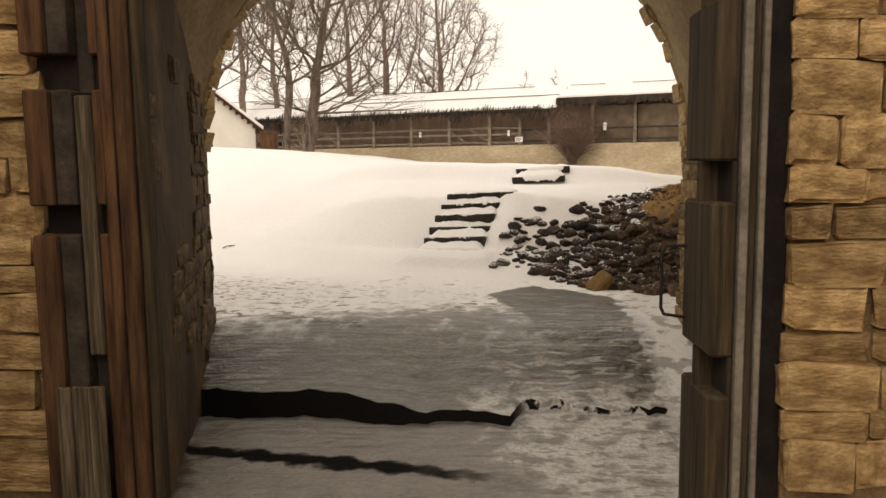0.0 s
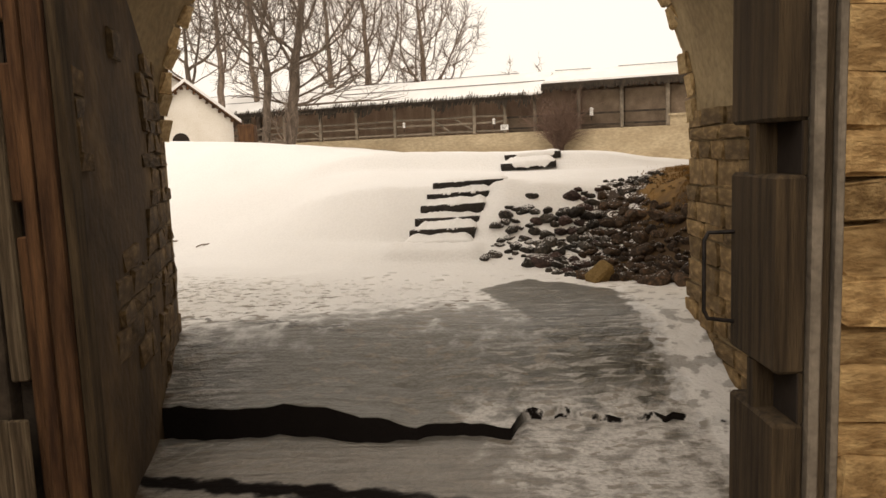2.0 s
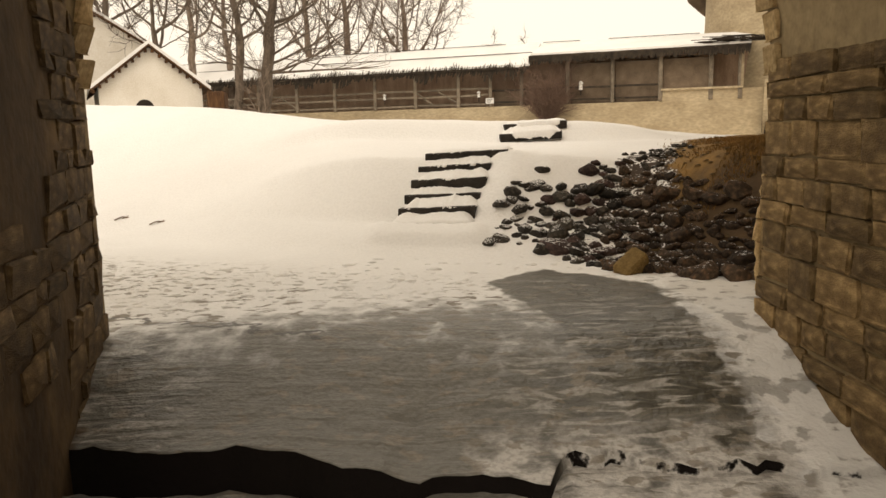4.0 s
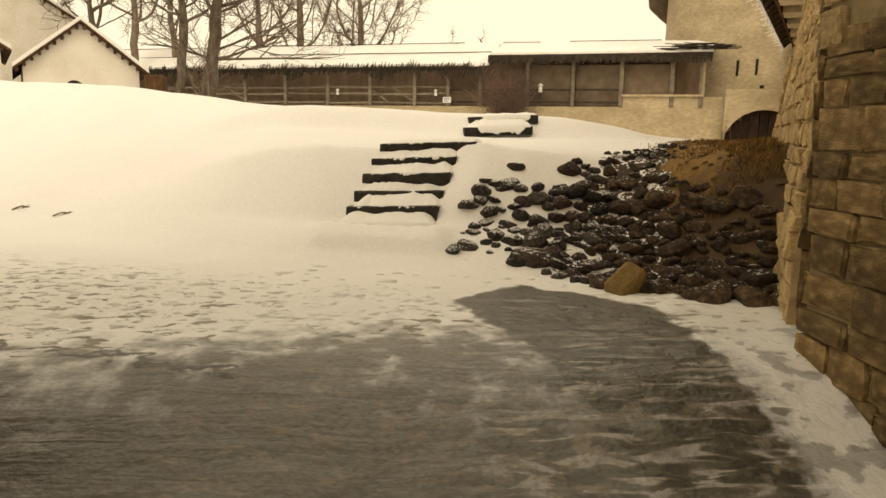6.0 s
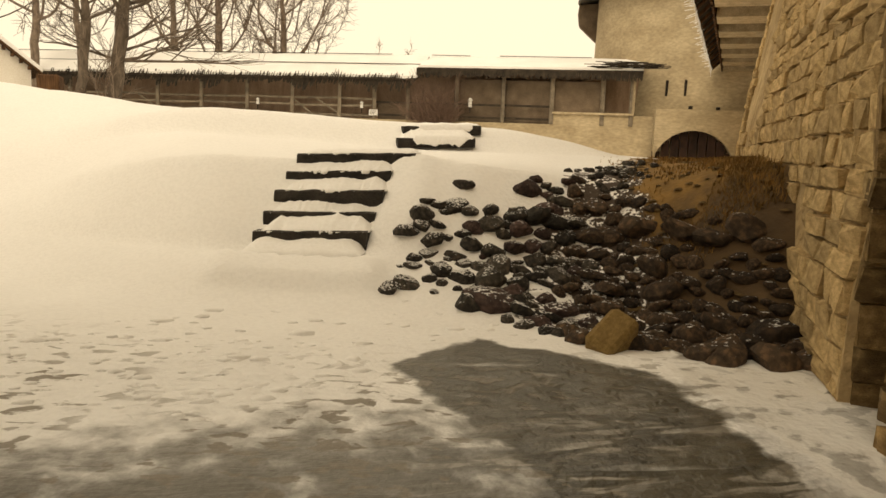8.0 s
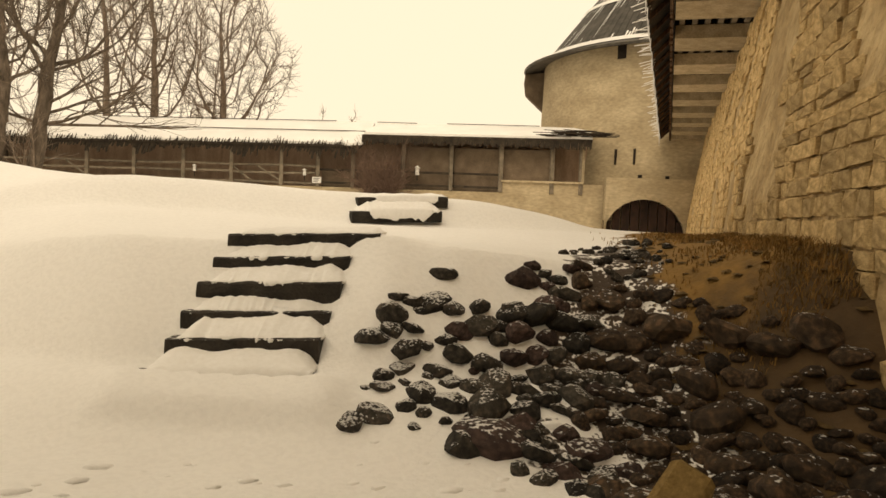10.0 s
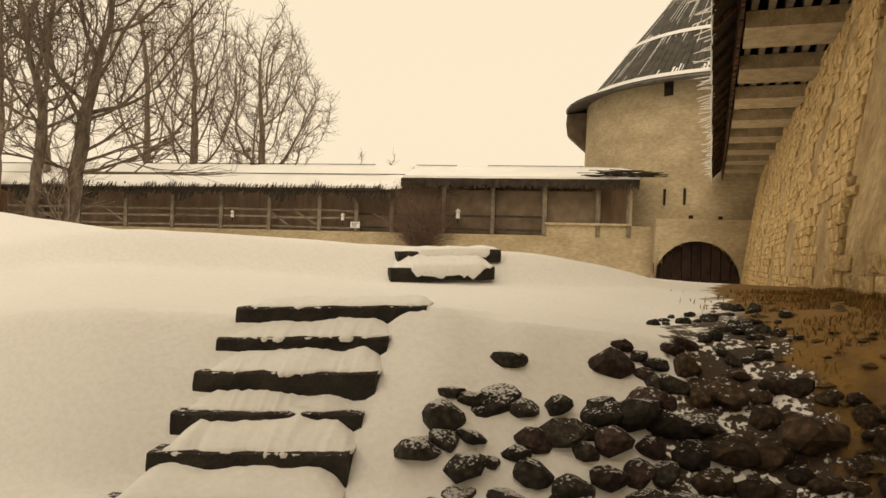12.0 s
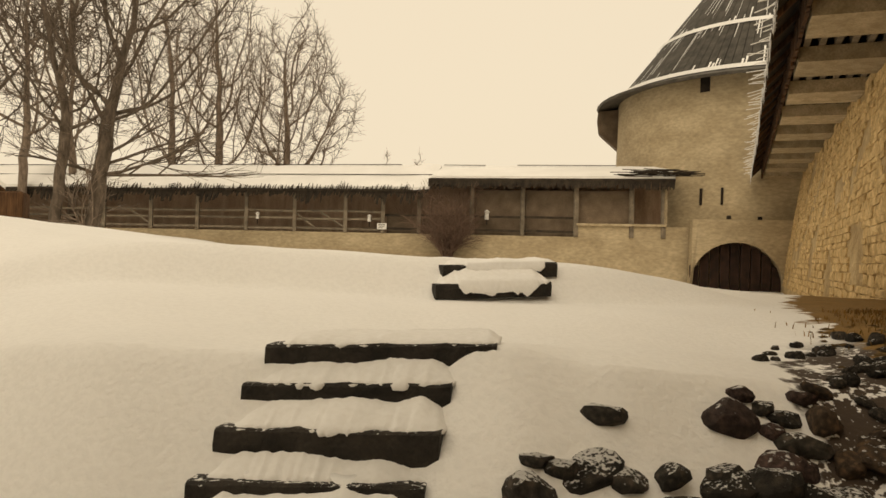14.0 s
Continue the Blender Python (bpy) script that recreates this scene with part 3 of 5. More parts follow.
def ring_mesh(levels, n=48):
    bm = bmesh.new()
    prev = None
    for r, z in levels:
        cur = [bm.verts.new((TC.x + r * math.cos(2 * math.pi * i / n), TC.y + r * math.sin(2 * math.pi * i / n), z)) for i in range(n)]
        if prev:
            for i in range(n):
                bm.faces.new((prev[i], prev[(i + 1) % n], cur[(i + 1) % n], cur[i]))
        prev = cur
    return bm


tower = empty("round_tower", Matrix.Translation((TC.x, TC.y, 0)))
tagged(tower, "round plastered stone tower with snowy conical board roof", "tower")
tower_inv = tower.matrix_world.inverted()


def under(ob, parent):
    ob.parent = parent
    ob.matrix_parent_inverse = parent.matrix_world.inverted()
    return ob


def tpt(a, r, z):
    """A point of the tower: a in degrees round from the side that faces the gate."""
    w = radians(237.7 + a)
    return Vector((TC.x + r * math.cos(w), TC.y + r * math.sin(w), z))


under(link("wall", ring_mesh([(7.9, -0.5), (7.5, 4.5), (7.4, 9.6)]), PLASTER, None, "", True), tower)
roof_t = under(link("roof", ring_mesh([(7.2, 9.42), (8.45, 9.14), (8.5, 9.24), (7.35, 9.62), (0.05, 18.9)]), ROOFMETAL, None, "dark boarded cone roof streaked with snow"), tower)


# wooden skirt under the eave on the yard side
bm = bmesh.new()
prev = None
for i in range(15):
    a = -165.0 + i * 6.2
    d_ = 0.06 * (i % 2)
    cur = [bm.verts.new(tpt(a, r, z)) for r, z in ((7.40, 7.15 + d_), (7.75, 7.45), (8.40, 8.05), (8.47, 8.6), (8.42, 9.13), (7.40, 9.2))]
    if prev:
        for j in range(6):
            k = (j + 1) % 6
            bm.faces.new((prev[j], prev[k], cur[k], cur[j]))
    else:
        bm.faces.new(cur)
    prev = cur
bm.faces.new(prev)
under(link("eave_skirt", bm, INFILL, None, "dark boarded skirt under the eave"), tower)


def roof_r(z):
    if z < 9.62:
        return 8.5 - 1.15 * (z - 9.24) / 0.38
    return 7.35 - 7.3 * (z - 9.62) / 9.28


# boards of the cone, in tiers, with a snow line under each tier
for tier, (z0, z1) in enumerate(((9.64, 12.2), (12.05, 14.9), (14.75, 17.6))):
    bm = bmesh.new()
    a = -96.0 + tier * 3
    while a < 96:
        w = 4.6 * 8.5 / max(2.0, roof_r(z0)) * 0.55
        q = [tpt(a + 0.12, roof_r(z0) + 0.07, z0), tpt(a + w - 0.12, roof_r(z0) + 0.07, z0), tpt(a + w - 0.12, roof_r(z1) + 0.05, z1), tpt(a + 0.12, roof_r(z1) + 0.05, z1)]
        lo = [p + (Vector((TC.x, TC.y, p.z)) - p).normalized() * 0.07 for p in q]
        vs = [bm.verts.new(p) for p in q + lo]
        for f_ in ((0, 1, 2, 3), (0, 1, 5, 4), (1, 2, 6, 5), (3, 0, 4, 7)):
            bm.faces.new([vs[i] for i in f_])
        a += w
    tagged(under(link("boarding", bm, ROOFMETAL), roof_t), kind="stuff")
    bm = bmesh.new()
    a = -96.0
    while a < 96:
        w = rnd(0.3, 0.9)
        if random.random() < 0.62:
            h = rnd(0.25, 1.0) if random.random() < 0.75 else rnd(1.0, z1 - z0)
            zs = z1 - 0.05 if random.random() < 0.45 else None
            za, zb = (zs - h, zs) if zs else (z0, z0 + h * 0.6)
            q = [tpt(a, roof_r(za) + 0.085, za), tpt(a + w * 0.5, roof_r(za) + 0.085, za), tpt(a + w, roof_r(zb) + 0.075, zb), tpt(a, roof_r(zb) + 0.075, zb)]
            bm.faces.new([bm.verts.new(p) for p in q])
        a += w + rnd(0.1, 0.7)
    tagged(under(link("snow_streaks", bm, SNOW, None, "thin streaks of blown snow"), roof_t), kind="stuff")
    bm = bmesh.new()
    for i in range(60):
        a = -96 + i * 3.2
        q = [tpt(a, roof_r(z0) + 0.14, z0 - 0.02), tpt(a + 3.2, roof_r(z0) + 0.14, z0 - 0.02), tpt(a + 3.2, roof_r(z0) + 0.06, z0 + 0.16), tpt(a, roof_r(z0) + 0.06, z0 + 0.16)]
        bm.faces.new([bm.verts.new(p) for p in q])
    under(link("snow_edge", bm, SNOW, None, "line of snow along the board ends"), roof_t)


def tower_box(name, a0, a1, z0, z1, r0, r1, material, label=""):
    bm = bmesh.new()
    vs = [bm.verts.new(tpt(a, r, z)) for z in (z0, z1) for a, r in ((a0, r0), (a1, r0), (a1, r1), (a0, r1))]
    for f_ in ((0, 1, 2, 3), (4, 5, 6, 7), (0, 1, 5, 4), (1, 2, 6, 5), (2, 3, 7, 6), (3, 0, 4, 7)):
        bm.faces.new([vs[i] for i in f_])
    return under(link(name, bm, material, None, label), tower)


tower_box("window", -23.5, -20.2, 8.75, 9.45, 7.43, 7.30, VOID, "small dark square window")
tower_box("slit", -22.3, -21.7, 3.95, 4.65, 7.60, 7.40, VOID, "dark arrow slit")
tower_box("slit", -15.5, -14.9, 3.95, 4.65, 7.60, 7.40, VOID, "dark arrow slit")
for a, z in ((-13.5, 3.35), (-4.5, 3.3)):
    tower_box("putlog_hole", a, a + 1.3, z, z + 0.14, 7.64, 7.4, VOID)

# ---- the gallery: posts, rails, floor, back wall and snowy roof ----
gallery = empty("timber_gallery", Matrix.Translation(gal(0, 0, 2.5)))
tagged(gallery, "long open timber wall gallery under a snowy roof", "gallery")


def gpart(name, bm, material, label="", parent=None):
    return under(link(name, bm, material, None, label), parent or gallery)


def gbeam(name, a, b, w, h, material, label=""):
    bm = bmesh.new()
    beam(bm, gal(*a), gal(*b), w, h, bevel=0.01)
    return gpart(name, bm, material, label)


STEP_S = 10.05
bm = bmesh.new()
gal_box(bm, -0.3, 46, -1.5, -1.65, 2.3, 5.3)
gpart("back_wall", bm, BROWNBOARD, "brown boarded back wall")
bm = bmesh.new()
gal_box(bm, -0.3, 46, -0.05, -1.5, 2.36, 2.5 + 0.004)
gpart("floor", bm, DARKWOOD)
posts = [0.03, 1.33, 3.65, 5.95, 8.2, 10.6, 12.3, 14.1, 16.6, 19.05, 21.6, 24.1, 26.7, 29.3, 32, 35, 38, 41]
for s in posts:
    zt = 4.95 if s < STEP_S else 4.55
    gbeam("post", (s, 0.0, 2.5), (s, 0.0, zt), 0.17, 0.17, GREYWOOD)
for s0, s1 in zip(posts[6:], posts[7:]):
    for z in (2.66, 3.12, 3.46):
        gbeam("rail", (s0 + 0.09, -0.06, z + rnd(-0.03, 0.03)), (s1 - 0.09, -0.06, z + rnd(-0.03, 0.03)), 0.07, 0.10, GREYWOOD)
for s0, s1 in zip(posts[1:6], posts[2:7]):
    if s0 > 3:
        for z in (2.7, 3.3):
            gbeam("rail", (s0 + 0.09, -0.06, z), (s1 - 0.09, -0.06, z + 0.02), 0.07, 0.10, DARKWOOD)
    bm = bmesh.new()
    gal_box(bm, s0 + 0.09, s1 - 0.09, -0.35, -0.4, 2.98 if s0 < 3.5 else 2.5, 4.5 if s0 < 7 else 3.34)
    gpart("infill_panel", bm, INFILL, "weathered board infill panel")
for a, b in (((14.1, -0.05, 2.7), (15.3, -0.05, 3.4)), ((16.6, -0.05, 3.4), (15.6, -0.05, 2.7)), ((24.1, -0.05, 2.7), (25.3, -0.05, 3.45))):
    gbeam("brace", a, b, 0.05, 0.08, GREYWOOD)
gbeam("sill", (-0.1, 0.05, 3.03), (3.6, 0.05, 3.03), 0.16, 0.10, PALEWOOD, "pale sill board")
gbeam("sill", (-0.05, 0.03, 3.05), (-0.05, 0.03, 5.0), 0.12, 0.14, PALEWOOD, "pale door post")
gbeam("wall_plate", (-0.2, -0.08, 5.0), (STEP_S, -0.08, 5.0), 0.18, 0.16, DARKWOOD)
gbeam("wall_plate", (STEP_S, -0.08, 4.6), (46, -0.08, 4.6), 0.18, 0.16, DARKWOOD)


def roof_slab(name, s0, s1, eo, ez, ro, rz, th, material, label="", rough=0.0, n=60):
    """A roof pitch from the eave (eo, ez) up to the ridge (ro, rz), uneven along its length."""
    bm = bmesh.new()
    top, low = [], []
    for i in range(n + 1):
        s = s0 + (s1 - s0) * i / n
        w = rough * noise.noise((s * 0.9, 1.3, 7.0)) + rough * 0.5 * noise.noise((s * 4, 2.3, 7.0))
        row = [(eo + w, ez - 0.3 * w), (eo * 0.5 + ro * 0.5, (ez + rz) / 2 + w * 0.4), (ro, rz + 0.5 * w)]
        top.append([bm.verts.new(gal(s, o, z + th)) for o, z in row])
        low.append([bm.verts.new(gal(s, o, z)) for o, z in row])
    for i in range(n):
        for k in (0, 1):
            bm.faces.new((top[i][k], top[i + 1][k], top[i + 1][k + 1], top[i][k + 1]))
            bm.faces.new((low[i][k], low[i][k + 1], low[i + 1][k + 1], low[i + 1][k]))
        bm.faces.new((top[i][0], low[i][0], low[i + 1][0], top[i + 1][0]))
        bm.faces.new((top[i][2], top[i + 1][2], low[i + 1][2], low[i][2]))
    for e in (0, n):
        bm.faces.new((top[e][0], top[e][1], top[e][2], low[e][2], low[e][1], low[e][0]))
    return gpart(name, bm, material, label)


roof_slab("roof_deck", -0.4, STEP_S, 0.45, 4.88, -2.2, 5.62, 0.07, DARKWOOD)
roof_slab("roof_deck", STEP_S, 46, 0.55, 4.36, -1.9, 5.60, 0.07, DARKWOOD)
roof_slab("roof_snow", -0.4, STEP_S - 0.05, 0.42, 4.965, -2.25, 5.70, 0.10, SNOW, "blanket of snow on the roof", 0.05)
roof_slab("roof_snow", STEP_S, 46, 0.50, 4.44, -1.95, 5.69, 0.13, SNOW, "blanket of snow on the roof", 0.10)
for s0, s1, o, z in ((2.0, 6.5, -2.2, 5.83), (8, 10, -2.2, 5.84), (12, 24, -1.93, 5.85), (27, 44, -1.93, 5.85), (9.0, 23, -0.75, 5.24), (26, 38, -0.8, 5.22)):
    gbeam("ridge_batten", (s0, o, z), (s1, o, z + 0.02), 0.07, 0.03, DARKWOOD)
# ragged shingle ends under the eaves
bm = bmesh.new()
s = -0.4
while s < 45.5:
    right_ = s < STEP_S
    w = rnd(0.05, 0.16)
    ln = rnd(0.28, 0.46) if right_ else (rnd(0.20, 0.42) * (1.6 if noise.noise((s * 0.8, 0, 3)) > 0.05 else 0.8))
    o, z = (0.44, 4.93) if right_ else (0.52, 4.40)
    lean = 0 if right_ else rnd(-0.02, 0.14)
    ps = [gal(s, o, z + 0.02), gal(s + w, o, z + 0.02), gal(s + w * 0.9 + lean, o + 0.05, z - ln), gal(s + w * 0.3 + lean, o + 0.05, z - ln * rnd(0.8, 1.1))]
    bk = [p - GN * 0.05 for p in ps]
    vs = [bm.verts.new(p) for p in ps + bk]
    for f_ in ((0, 1, 2, 3), (4, 5, 6, 7), (0, 1, 5, 4), (1, 2, 6, 5), (2, 3, 7, 6), (3, 0, 4, 7)):
        bm.faces.new([vs[i] for i in f_])
    s += w * rnd(0.55, 0.9)
tagged(gpart("shingle_fringe", bm, DARKWOOD, "ragged dark shingle ends"), kind="stuff")
# dry reeds standing up out of the eave
bm = bmesh.new()
s = STEP_S + 0.1
while s < 30:
    w = rnd(0.03, 0.08)
    ln = max(0.05, 0.22 + 0.25 * noise.noise((s * 1.1, 5, 1)) + rnd(-0.1, 0.12))
    lean = rnd(-0.16, 0.02)
    ps = [gal(s, 0.60, 4.34), gal(s + w, 0.60, 4.34), gal(s + w * 0.6 + lean, 0.52, 4.36 + ln), gal(s + w * 0.4 + lean, 0.52, 4.36 + ln)]
    vs = [bm.verts.new(p) for p in ps + [p - GN * 0.03 for p in ps]]
    for f_ in ((0, 1, 2, 3), (4, 5, 6, 7), (0, 1, 5, 4), (1, 2, 6, 5), (2, 3, 7, 6), (3, 0, 4, 7)):
        bm.faces.new([vs[i] for i in f_])
    s += w * rnd(0.6, 1.5)
tagged(gpart("reeds", bm, DARKWOOD, "dark dry reeds sticking up from the eave"), kind="stuff")
# little bundled canopy where the gallery meets the tower
bm = bmesh.new()
for i in range(46):
    s, z = rnd(-1.6, 0.6), rnd(5.12, 5.42)
    z -= 0.10 * abs(s + 0.4)
    beam(bm, gal(s, rnd(-0.3, 0.75), z), gal(s + rnd(0.5, 1.9), rnd(0.2, 0.8), z + rnd(-0.04, 0.04)), 0.035, 0.03)
tagged(link("brush_canopy", bm, DARKWOOD), "bundle of dark brushwood over the gallery door", "canopy")


# small white markers on the rails
def white_marker(s, z, h, w=0.16):
    ob = empty("marker_lamp", Matrix.Translation(gal(s, 0.12, z)))
    tagged(ob, "small white lamp fixed to the gallery rail", "lamp", "white lamps along the gallery")
    bm = bmesh.new()
    bmesh.ops.create_cone(bm, segments=10, cap_ends=True, radius1=w * 0.5, radius2=w * 0.42, depth=h * 0.7, matrix=Matrix.Translation((0, 0, h * 0.35)))
    part("body", bm, WHITE, ob)
    bm = bmesh.new()
    bmesh.ops.create_cone(bm, segments=10, cap_ends=True, radius1=w * 0.75, radius2=w * 0.2, depth=h * 0.25, matrix=Matrix.Translation((0, 0, h * 0.82)))
    part("cap", bm, WHITE, ob)
    bm = bmesh.new()
    box(bm, (-0.02, -0.02, -0.25), (0.02, 0.02, 0.0))
    part("stem", bm, IRON, ob)


white_marker(7.5, 3.18, 0.45, 0.2)
white_marker(18.4, 3.05, 0.35)
white_marker(12.9, 3.0, 0.35)
sign = empty("notice_board", Matrix.Translation(gal(12.3, 0.1, 2.8)) @ Matrix.Rotation(-0.397, 4, "Z"))
tagged(sign, "small white notice with dark lines on a post", "sign")
bm = bmesh.new()
box(bm, (-0.22, -0.02, -0.14), (0.22, 0.0, 0.14))
part("board", bm, WHITE, sign)
for k in range(3):
    bm = bmesh.new()
    box(bm, (-0.16, -0.026, 0.06 - k * 0.07), (0.15 - 0.05 * k, -0.0202, 0.085 - k * 0.07))
    part("text_line", bm, IRON, sign)

# ---- hoarding along the top of the side wall ----
hoard = empty("wall_hoarding", Matrix.Translation(wall_pt(0, 0, 5.0, 1)))
tagged(hoard, "timber hoarding with icicles overhanging the fortress wall", "hoarding")


def hpart(name, bm, material, label=""):
    return under(link(name, bm, material, None, label), hoard)


S0, S1 = -4.5, W2L + 0.3


def hbox(bm, s0, s1, o0, o1, z0, z1, dz=0.0):
    vs = [bm.verts.new(wall_pt(s, o, z + (dz if abs(o - o1) < 1e-6 else 0), 1)) for z in (z0, z1) for s, o in ((s0, o0), (s1, o0), (s1, o1), (s0, o1))]
    for f_ in ((0, 1, 2, 3), (4, 5, 6, 7), (0, 1, 5, 4), (1, 2, 6, 5), (2, 3, 7, 6), (3, 0, 4, 7)):
        bm.faces.new([vs[i] for i in f_])


s = S0
while s < S1:
    bm = bmesh.new()
    hbox(bm, s, s + 1.15, -0.9, 0.80, 4.98, 5.24)
    hpart("cross_beam", bm, PALEWOOD, "pale squared cross beam")
    s += 2.6
for o in (-0.52, -0.28, -0.04, 0.2, 0.44, 0.68):
    bm = bmesh.new()
    hbox(bm, S0, S1, o - 0.05, o + 0.05, 5.245, 5.42)
    hpart("joist", bm, GREYWOOD)
bm = bmesh.new()
hbox(bm, S0, S1, -1.4, 0.83, 5.425, 5.5)
hpart("floor", bm, DARKWOOD)
s = S0
while s < S1:
    w = rnd(0.16, 0.26)
    bm = bmesh.new()
    hbox(bm, s, s + w - 0.012, 0.84, 0.89 + rnd(0, 0.01), 5.0 + rnd(-0.03, 0.03), 5.75)
    hpart("wall_board", bm, TIMBER)
    s += w
bm = bmesh.new()
hbox(bm, S0, S1, 0.91, 1.28, 5.40, 5.47, -0.37)
hpart("eave", bm, DARKWOOD, "dark boarded eave")
bm = bmesh.new()
hbox(bm, S0, S1, -1.0, 0.95, 7.6, 7.7, -2.10)
hpart("roof", bm, DARKWOOD)
s = S0
while s < S1:
    bm = bmesh.new()
    hbox(bm, s, s + 0.10, 0.905, 1.24, 5.29, 5.39, -0.33)
    hpart("rafter", bm, TIMBER)
    s += 1.1
bm = bmesh.new()
s = S0
while s < S1 - 0.5:
    ln = rnd(0.05, 0.2) if random.random() < 0.75 else rnd(0.2, 0.42)
    p = wall_pt(s, 1.275 + rnd(-0.01, 0.02), 5.07, 1)
    q = p + Vector((rnd(-0.02, 0.02), rnd(-0.02, 0.02), -ln))
    bmesh.ops.create_cone(bm, segments=5, cap_ends=True, radius1=0.003, radius2=0.016, depth=ln, matrix=Matrix.Translation((p + q) / 2))
    s += rnd(0.05, 0.32)
tagged(hpart("icicles", bm, ICICLE, "row of thin icicles"), kind="stuff")
bm = bmesh.new()
s = S0
while s < S1 - 0.5:
    ln = rnd(0.08, 0.34)
    p = wall_pt(s, 1.22, 5.09 + rnd(-0.02, 0.03), 1)
    q = wall_pt(s + rnd(-0.06, 0.06), 1.28 + ln, 5.05 + rnd(-0.10, 0.06), 1)
    beam(bm, p, q, rnd(0.012, 0.03), 0.012)
    s += rnd(0.08, 0.5)
tagged(hpart("frost", bm, SNOW, "snow-covered splinters along the eave"), kind="stuff")


# ---- stairs of old sleepers ----
STEPS = [((0.08, 12.71, 1.025), (1.12, 12.40, 1.07)), ((-0.01, 12.585, 0.865), (0.89, 12.27, 0.91)), ((-0.105, 12.41, 0.705), (0.81, 12.06, 0.75)),
         ((-0.195, 12.225, 0.535), (0.73, 11.95, 0.57)), ((-0.27, 12.02, 0.39), (0.645, 11.73, 0.43)), ((-0.45, 11.84, 0.235), (0.57, 11.52, 0.28)),
         ((1.38, 15.42, 1.405), (2.42, 15.50, 1.455)), ((1.29, 15.22, 1.25), (2.30, 15.28, 1.29))]


def sleeper(k, a, b):
    a, b = Vector(a), Vector(b)
    d = (b - a).normalized()
    back = Vector((-d.y, d.x, 0))
    ob = empty("sleeper_step", Matrix.Translation((a + b) / 2 - Vector((0, 0, 0.08))))
    tagged(ob, "blackened timber sleeper step capped with snow", "step", "sleeper steps up the bank")
    # timber: a hewn, slightly waney balk
    bm = bmesh.new()
    n = 14
    rows = []
    th = 0.135 if k < 5 else 0.10
    for i in range(n + 1):
        p = a + (b - a) * (i / n)
        w = lambda q: 0.010 * noise.noise((i * 0.5, k * 3.1, q))
        foot = 0.14 * smooth01((i / n - 0.72) / 0.2) if k == 0 else 0.0
        prof = [(-0.075 - 0.5 * foot, -th / 2 - 0.03 - foot), (-0.085 + w(0), 0.0), (-0.078 + w(1), th / 2 - 0.012 + w(4)), (-0.06, th / 2 + w(2)), (0.07, th / 2 + w(3)), (0.08, -th / 2)]
        rows.append([bm.verts.new(p + back * o + Vector((0, 0, z))) for o, z in prof])
    for i in range(n):
        for j in range(6):
            bm.faces.new((rows[i][j], rows[i][(j + 1) % 6], rows[i + 1][(j + 1) % 6], rows[i + 1][j]))
    bm.faces.new(rows[0])
    bm.faces.new(rows[-1][::-1])
    under(link("timber", bm, SLEEPER), ob)
    # snow on the tread: crumbling along the front edge, drifted up behind against the next riser
    bm = bmesh.new()
    n, m_ = 80, 8
    grid = []
    depth = 0.34 if k < 6 else 0.3
    heap = 0.02 if k in (0, 6) else 0.15
    for i in range(n + 1):
        f_ = i / n
        p = a + (b - a) * (0.055 + 0.955 * f_)
        crumb = noise.noise((f_ * 6, k * 2.7, 1.0)) + 0.7 * noise.noise((f_ * 19, k * 2.7, 4.0)) + 0.5 * noise.noise((f_ * 47, k * 1.7, 2.0))
        drape = 0.0
        if k == 5:
            drape = 0.07 + 0.03 * crumb
        if k > 5:
            drape = max(0.0, (0.075 + 0.035 * crumb) * smooth01((f_ - 0.12) / 0.08) * smooth01((0.90 - f_) / 0.10))
        edge = smooth01(min(1.0, f_ / 0.05, (1 - f_) / 0.05))
        row = []
        for j in range(m_ + 1):
            g = j / m_
            front = -0.060 + 0.036 * crumb + (0.03 if k == 3 else 0.0) - 0.5 * drape
            front = max(-0.094, front) + 0.03 * (1 - edge) if drape < 0.015 else -0.104
            o = front + g * (depth - 0.102 - front)
            z = th / 2 + 0.002 + 0.030 * math.sin(min(1.0, g * 2.2) * math.pi / 2) * edge * (0.75 + 0.4 * noise.noise((f_ * 5, g * 2, k)))
            z += heap * max(0.0, g - 0.12) * min(1.0, 9.0 * f_ * (1 - f_)) * (0.95 + 0.22 * noise.noise((f_ * 4, 3.0, k)) + 0.16 * noise.noise((f_ * 13, g * 6, k)))
            z += 0.005 * noise.noise((f_ * 24, g * 7, k))
            if j == 0:
                z = th / 2 - 0.002 - (max(0.0, drape) + 0.014 * max(0.0, -crumb)) * edge
            if j == 1 and drape >= 0.015:
                o, z = -0.098, th / 2 + 0.006
            row.append(bm.verts.new(p + back * o + Vector((0, 0, z))))
        grid.append(row)
    for i in range(n):
        for j in range(m_):
            bm.faces.new((grid[i][j], grid[i + 1][j], grid[i + 1][j + 1], grid[i][j + 1]))
    rim = [grid[0][j] for j in range(m_ + 1)] + [grid[i][m_] for i in range(1, n + 1)] + [grid[n][j] for j in range(m_ - 1, -1, -1)] + [grid[i][0] for i in range(n - 1, 0, -1)]
    lowv = [bm.verts.new(v.co - Vector((0, 0, 0.012)) + (back * 0.004)) for v in rim]
    for i in range(len(rim)):
        j = (i + 1) % len(rim)
        bm.faces.new((rim[i], rim[j], lowv[j], lowv[i]))
    under(link("snow_cap", bm, SNOW, None, "soft snow lying on the tread", True), ob)


for k, (a, b) in enumerate(STEPS):
    sleeper(k, a, b)


